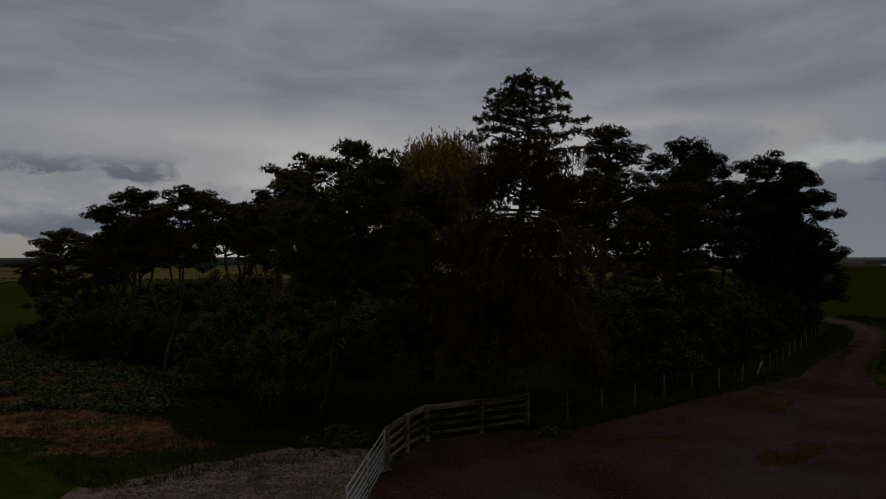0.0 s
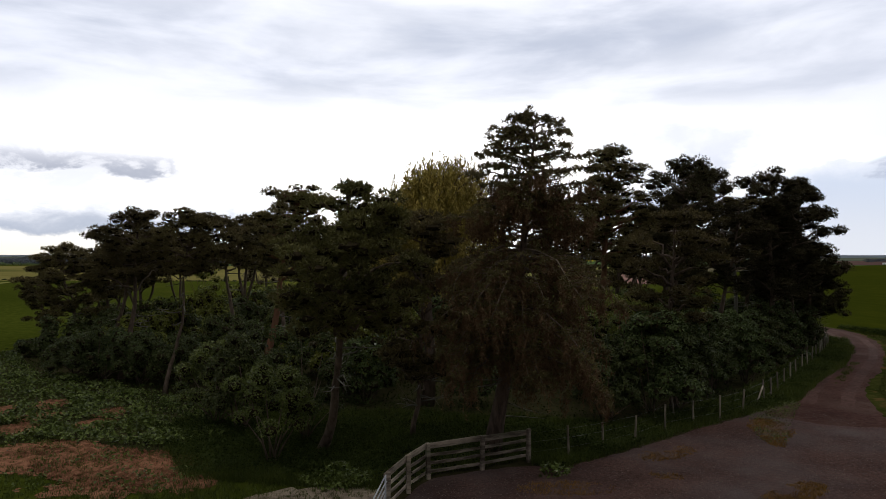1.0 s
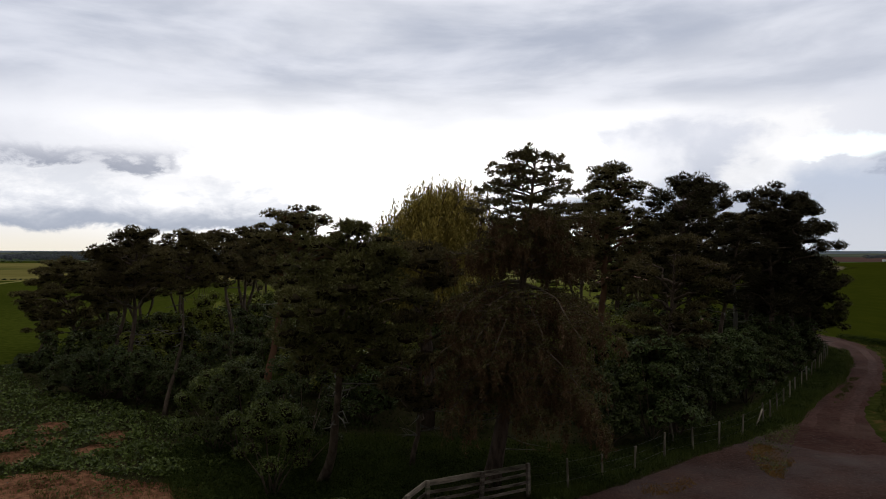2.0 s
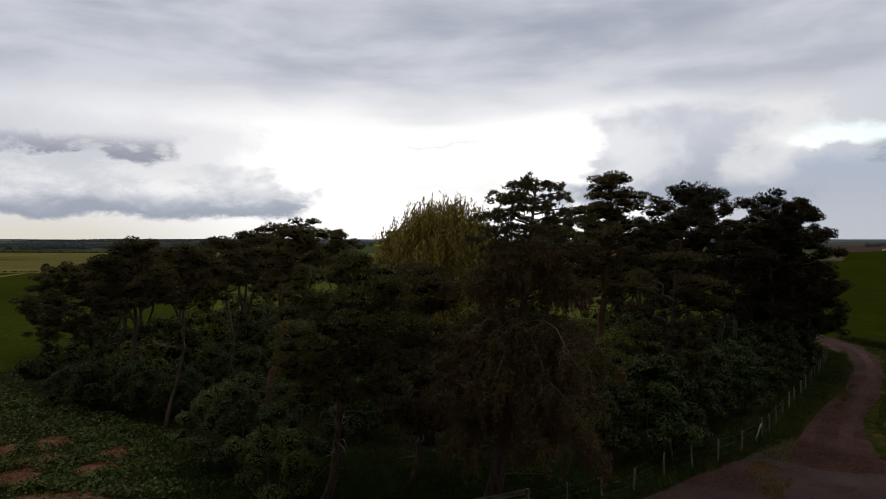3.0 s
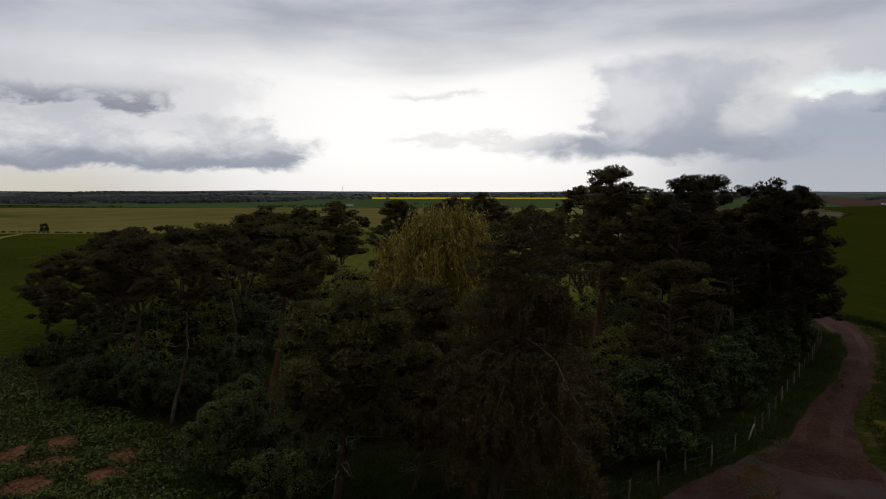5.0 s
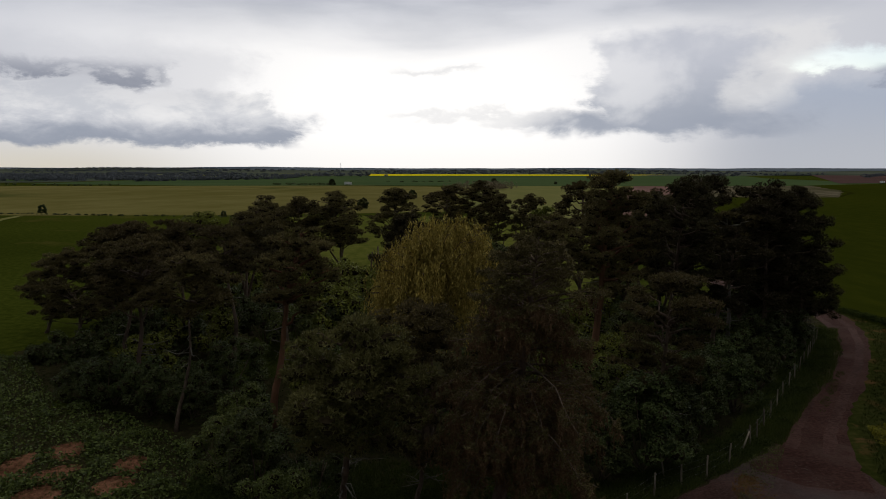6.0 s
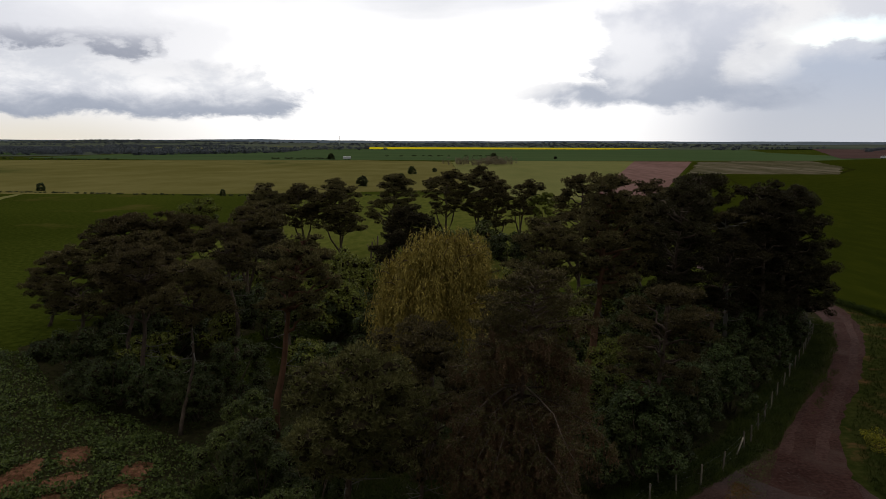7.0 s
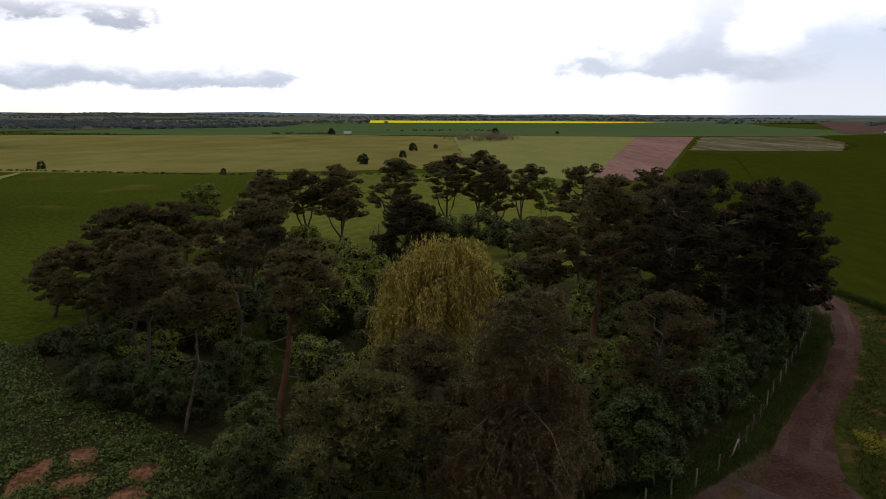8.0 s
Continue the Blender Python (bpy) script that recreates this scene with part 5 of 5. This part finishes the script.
sheet("bank_path", [(28.6, 46.6), (31.2, 51.0), (34.6, 56.6), (36.6, 61.6), (37.3, 61.4), (36.2, 56.4), (33.0, 50.6), (30.0, 46.0)], 0.032, M_BANKSOIL, "bare reddish earth scraped along the bank", "soil", 0.5, 0.7, 71)
leaf_cover("field_margin", [(36.6, 73.2), (37.9, 69.0), (38.2, 64.8), (39.2, 58.0), (40.2, 58.0), (39.4, 65.0), (38.9, 69.6), (37.6, 74)], 5000, 0.8, 0.09, M_NETTLE, "dark low leafy strip along the field margin", "weeds", 0.0, 72, clumping=0.3)
leaf_cover("yellow_weeds", [(21.6, 36.6), (22.6, 35.6), (24.0, 37.4), (23.6, 39.6), (22.4, 39.2)], 1500, 0.4, 0.07, M_YELLOWWEED, "yellow-green flowering weeds on the track bank", "weeds", 0.0, 73)
for i, (x, y, ry, n) in enumerate(((22.0, 43.2, 1.8, 700), (24.3, 46.8, 2.2, 900), (26.5, 50.2, 1.6, 600))):
    blades("median_grass", round_patch(x, y, 0.28, ry, -0.56), n, 0.10, 0.03, M_BLADE, "low grass between the wheel tracks", 0.0, 80 + i, 0.3)

# loose stones
def stones(name, poly, count, size, label, seed, material=None):
    rng = np.random.default_rng(seed)
    x, y = scatter(rng, poly, count, 0.2)
    base = np.array([(1, 0, 0), (0, 1, 0), (-1, 0, 0), (0, -1, 0), (0, 0, 0.7), (0, 0, -0.4)], float)
    tri = np.array([(0, 1, 4), (1, 2, 4), (2, 3, 4), (3, 0, 4), (1, 0, 5), (2, 1, 5), (3, 2, 5), (0, 3, 5)])
    s = size * rng.uniform(0.4, 1.0, (count, 1, 1)) ** 1.5
    v = base[None] * (1 + rng.normal(0, 0.25, (count, 6, 3))) * s
    a = rng.uniform(0, 6.28, count)
    c, d = np.cos(a)[:, None], np.sin(a)[:, None]
    v = np.stack([v[..., 0] * c - v[..., 1] * d + x[:, None], v[..., 0] * d + v[..., 1] * c + y[:, None], v[..., 2] + 0.02 + s[..., 0] * 0.2], 2)
    soup = Soup()
    soup.add(v.reshape(-1, 3), (tri[None] + np.arange(count)[:, None, None] * 6).reshape(-1, 3))
    tagged(new(name, soup.mesh(name, material or M_STONE)), label, "gravel", kind="stuff")


stones("yard_stones", [(-1.6, 19.8), (-1.0, 22.6), (2.6, 24.2), (9.1, 30.4), (15.6, 36.2), (17, 33), (18, 18), (8, 15), (-1.5, 15)], 12000, 0.026, "loose gravel stones in the yard", 21)
stones("soil_clods", [(-16.6, 25.6), (-14.2, 26.4), (-10.4, 25.4), (-8.2, 22.4), (-9.4, 21.2), (-12.0, 21.4), (-14.6, 23.2)], 2600, 0.10, "crumbled clods of reddish soil", 23, M_SOIL)
stones("apron_stones", [(-2.4, 21.1), (-5.6, 20.6), (-7.8, 19.2), (-9, 16), (-2.6, 15.5)], 4500, 0.045, "loose pale stones on the apron", 22)

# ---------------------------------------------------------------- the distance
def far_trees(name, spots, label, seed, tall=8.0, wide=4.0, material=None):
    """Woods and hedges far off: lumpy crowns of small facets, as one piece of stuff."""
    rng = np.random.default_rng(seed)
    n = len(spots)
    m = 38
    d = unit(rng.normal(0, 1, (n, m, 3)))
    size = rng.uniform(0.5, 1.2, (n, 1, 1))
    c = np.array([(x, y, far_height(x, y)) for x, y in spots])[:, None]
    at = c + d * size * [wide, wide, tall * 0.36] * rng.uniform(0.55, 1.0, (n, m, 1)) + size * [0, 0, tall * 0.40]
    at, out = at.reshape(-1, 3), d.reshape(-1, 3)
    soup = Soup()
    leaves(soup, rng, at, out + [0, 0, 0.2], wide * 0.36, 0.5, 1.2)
    tagged(new(name, soup.mesh(name, material or M_HAZETREE)), label, "woods", kind="stuff")


def row(x0, y0, x1, y1, gap, rng, loose=3.0, miss=0.2):
    n = int(math.hypot(x1 - x0, y1 - y0) / gap)
    return [(x0 + (x1 - x0) * i / n + rng.normal(0, loose), y0 + (y1 - y0) * i / n + rng.normal(0, loose)) for i in range(n + 1) if rng.random() > miss]


rng = np.random.default_rng(31)
valley = []
for i in range(70):                      # hedges and spinneys of the valley
    y = 800 + 48 * i + rng.uniform(-30, 30)
    lo, hi = -0.78 * y - 150, -0.33 * y - 40
    x = rng.uniform(lo, hi - 60)
    valley += row(x, y, min(hi, x + rng.uniform(150, 700)), y + rng.uniform(-60, 90), 7 + y / 300, rng, 5, 0.15)
valley = [p for p in valley if noise.noise((p[0] / 170, p[1] / 260, 4.4)) > 0.04]
valley += row(-395, 770, -290, 1010, 5, rng, 2, 0.05) + row(-290, 1010, -330, 1260, 8, rng, 4, 0.2)
for i in range(9):                       # thicker woods on the near side of the valley
    y = 800 + 60 * i
    x = -0.36 * y - 60 - rng.uniform(0, 0.34 * y)
    valley += row(x - 90, y, x + 70, y + rng.uniform(-25, 25), 4, rng, 16, 0.1)
far_trees("valley_woods", valley, "dark woods and hedges in the valley, haze-tinted", 1, 8, 6)
far_trees("village_trees", row(-470, 1400, -240, 1420, 9, rng, 5, 0.2) + row(-240, 1420, -150, 1440, 12, rng, 5, 0.4), "row of dark trees on the valley rim, haze-tinted", 8, 9, 6)
spinney = [(12 + rng.normal(0, 7), 515 + rng.normal(0, 8)) for _ in range(90)] + [(-6 + rng.normal(0, 7), 500 + rng.normal(0, 6)) for _ in range(50)]
far_trees("bare_spinney", spinney, "hazy brown leafless spinney in the pasture", 9, 8, 1.5, M_BARETWIG)
margin = row(-153, 214, -76, 206, 0.7, rng, 0.5, 0.3) + row(-76, 206, -30, 212, 0.8, rng, 0.5, 0.4)
far_trees("rough_margin", margin, "rough dark grass margin along the pasture edge", 6, 0.7, 0.6, M_LEAF)
belt = row(-420, 1600, -255, 1640, 9, rng, 6) + row(-330, 2260, 700, 2300, 13, rng, 12, 0.35) + row(-380, 1500, -240, 1590, 10, rng, 5, 0.3)
belt += row(700, 2100, 1100, 2300, 14, rng, 10, 0.3) + row(560, 1700, 640, 1760, 9, rng, 5) + row(800, 1500, 1150, 2050, 16, rng, 6, 0.5)
far_trees("tree_belt", belt, "line of dark trees beyond the fields, haze-tinted", 2, 10, 7)
hills = []
for i in range(26):
    y = 2600 + 75 * i
    x = rng.uniform(-0.7 * y, 0.8 * y)
    hills += row(x, y, x + rng.uniform(300, 1300), y + rng.uniform(-80, 80), 17, rng, 12, 0.2)
far_trees("hill_woods", hills, "dark woods on the far hills, tinted haze-blue", 3, 8, 10)
hedge = row(-560, 590, -300, 575, 5, rng, 1, 0.5) + row(-190, 640, -140, 652, 3, rng, 1, 0.1) + row(-100, 790, 20, 840, 5, rng, 2, 0.3)
far_trees("low_hedge", hedge, "low dark field hedge", 4, 2.6, 2.2, M_LEAF)

# lone bushes and trees in the fields
bush(-31.5, 101.0, 11.0, 3.4, 71, M_BARETWIG, 5000, 0.13, "brown hazy tree just coming into leaf", 0.3, "bare_tree")
far_bush = bush(-142.6, 220.8, 2.9, 1.5, 70, M_LEAF, 3200, 0.22, "lone dark bush on the pasture edge", 0.03, "field_bush")
for x, y, s in ((-135.5, 638.5, 1.7), (-42.8, 257.8, 1.15), (-33.9, 357.8, 1.2), (-32.8, 300.2, 0.9), (-78.3, 211.0, 0.5), (76.9, 709.5, 0.9), (14.1, 665.1, 1.9), (-24, 385, 0.7)):
    copy_thing(far_bush, pose(x, y, 0, 0, 0, x * 7) @ Matrix.Scale(s * 1.25, 4))


def ridge(name, radius, low, high, seed, label):
    """Low hills on the horizon."""
    bm = bmesh.new()
    prev = None
    for i in range(161):
        a = radians(-60 + 120 * i / 160)
        x, y = radius * math.sin(a), radius * math.cos(a)
        h = low + (high - low) * (0.5 + 0.5 * noise.noise((a * 5.0, seed, 0.5)) + 0.12 * noise.noise((a * 37, seed, 2.5)))
        cur = [bm.verts.new((x * 0.93, y * 0.93, 0)), bm.verts.new((x, y, h)), bm.verts.new((x * 1.05, y * 1.05, 0))]
        if prev:
            for j in range(2):
                bm.faces.new((prev[j], cur[j], cur[j + 1], prev[j + 1]))
        prev = cur
    bmesh.ops.recalc_face_normals(bm, faces=bm.faces)
    me = bpy.data.meshes.new(name)
    bm.to_mesh(me)
    bm.free()
    for p in me.polygons:
        p.use_smooth = True
    me.materials.append(M_HAZEHILL)
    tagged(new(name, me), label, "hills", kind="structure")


ridge("backdrop", 4300, 16, 31, 3.0, "low hills on the horizon, haze painted blue-grey")

# a loose stake leaning in the undergrowth
rod("leaning_stake", (9.3 - 8.4, 31.9 - 30.1, 0.0), (9.1 - 8.4, 31.8 - 30.1, 1.25), 0.04, wire_fence, M_STAKE)


def trailer(x, y, turn):
    """A small white livestock trailer, far off in the fields."""
    t = tagged(empty("farm_trailer", x, y), "white box trailer parked at the far field hedge", "trailer")
    t.rotation_euler = (0, 0, turn)
    bm = bmesh.new()
    bmesh.ops.create_cube(bm, size=1)
    bmesh.ops.scale(bm, vec=(7.0, 2.3, 2.3), verts=bm.verts)
    bmesh.ops.translate(bm, vec=(0, 0, 1.9), verts=bm.verts)
    bmesh.ops.bevel(bm, geom=bm.edges[:], offset=0.12, segments=2, affect="EDGES")
    me = bpy.data.meshes.new("body")
    bm.to_mesh(me)
    bm.free()
    me.materials.append(M_WHITE)
    part("body", me, t)
    for sx in (-1.6, 1.6):
        for sy in (-1.0, 1.0):
            rod("wheel", (sx, sy - 0.12, 0.45), (sx, sy + 0.12, 0.45), 0.45, t, M_TYRE, 14)
    rod("drawbar", (3.4, 0, 0.8), (4.8, 0, 0.5), 0.06, t, M_GALV)


trailer(-120.0, 634.0, 0.25)
trailer(455.0, 815.0, 0.6)
mast = tagged(empty("radio_mast", -430.0, 2150.0), "thin lattice radio mast on the skyline", "mast")
rod("pole", (0, 0, 0), (0, 0, 34), 0.5, mast, M_GALV, 6)
rod("antenna", (-1.2, 0, 30), (1.2, 0, 30), 0.3, mast, M_GALV, 6)

for x, y, lean, h in ((-11.9, 77.2, 0.5, 5.2), (-11.2, 79.4, 0.1, 5.6)):
    sapling = tagged(empty("dead_sapling", x, y), "thin dead bare sapling in the grass", "tree")
    rod("trunk", (0, 0, -0.1), (lean, 0, h), 0.09, sapling, M_BARK, 6)
    rod("branch", (lean * 0.6, 0, h * 0.6), (lean * 0.6 + 0.7, 0.1, h * 0.8), 0.04, sapling, M_BARK, 5)
    rod("branch", (lean * 0.75, 0, h * 0.75), (lean * 0.75 - 0.5, 0.1, h * 0.95), 0.035, sapling, M_BARK, 5)
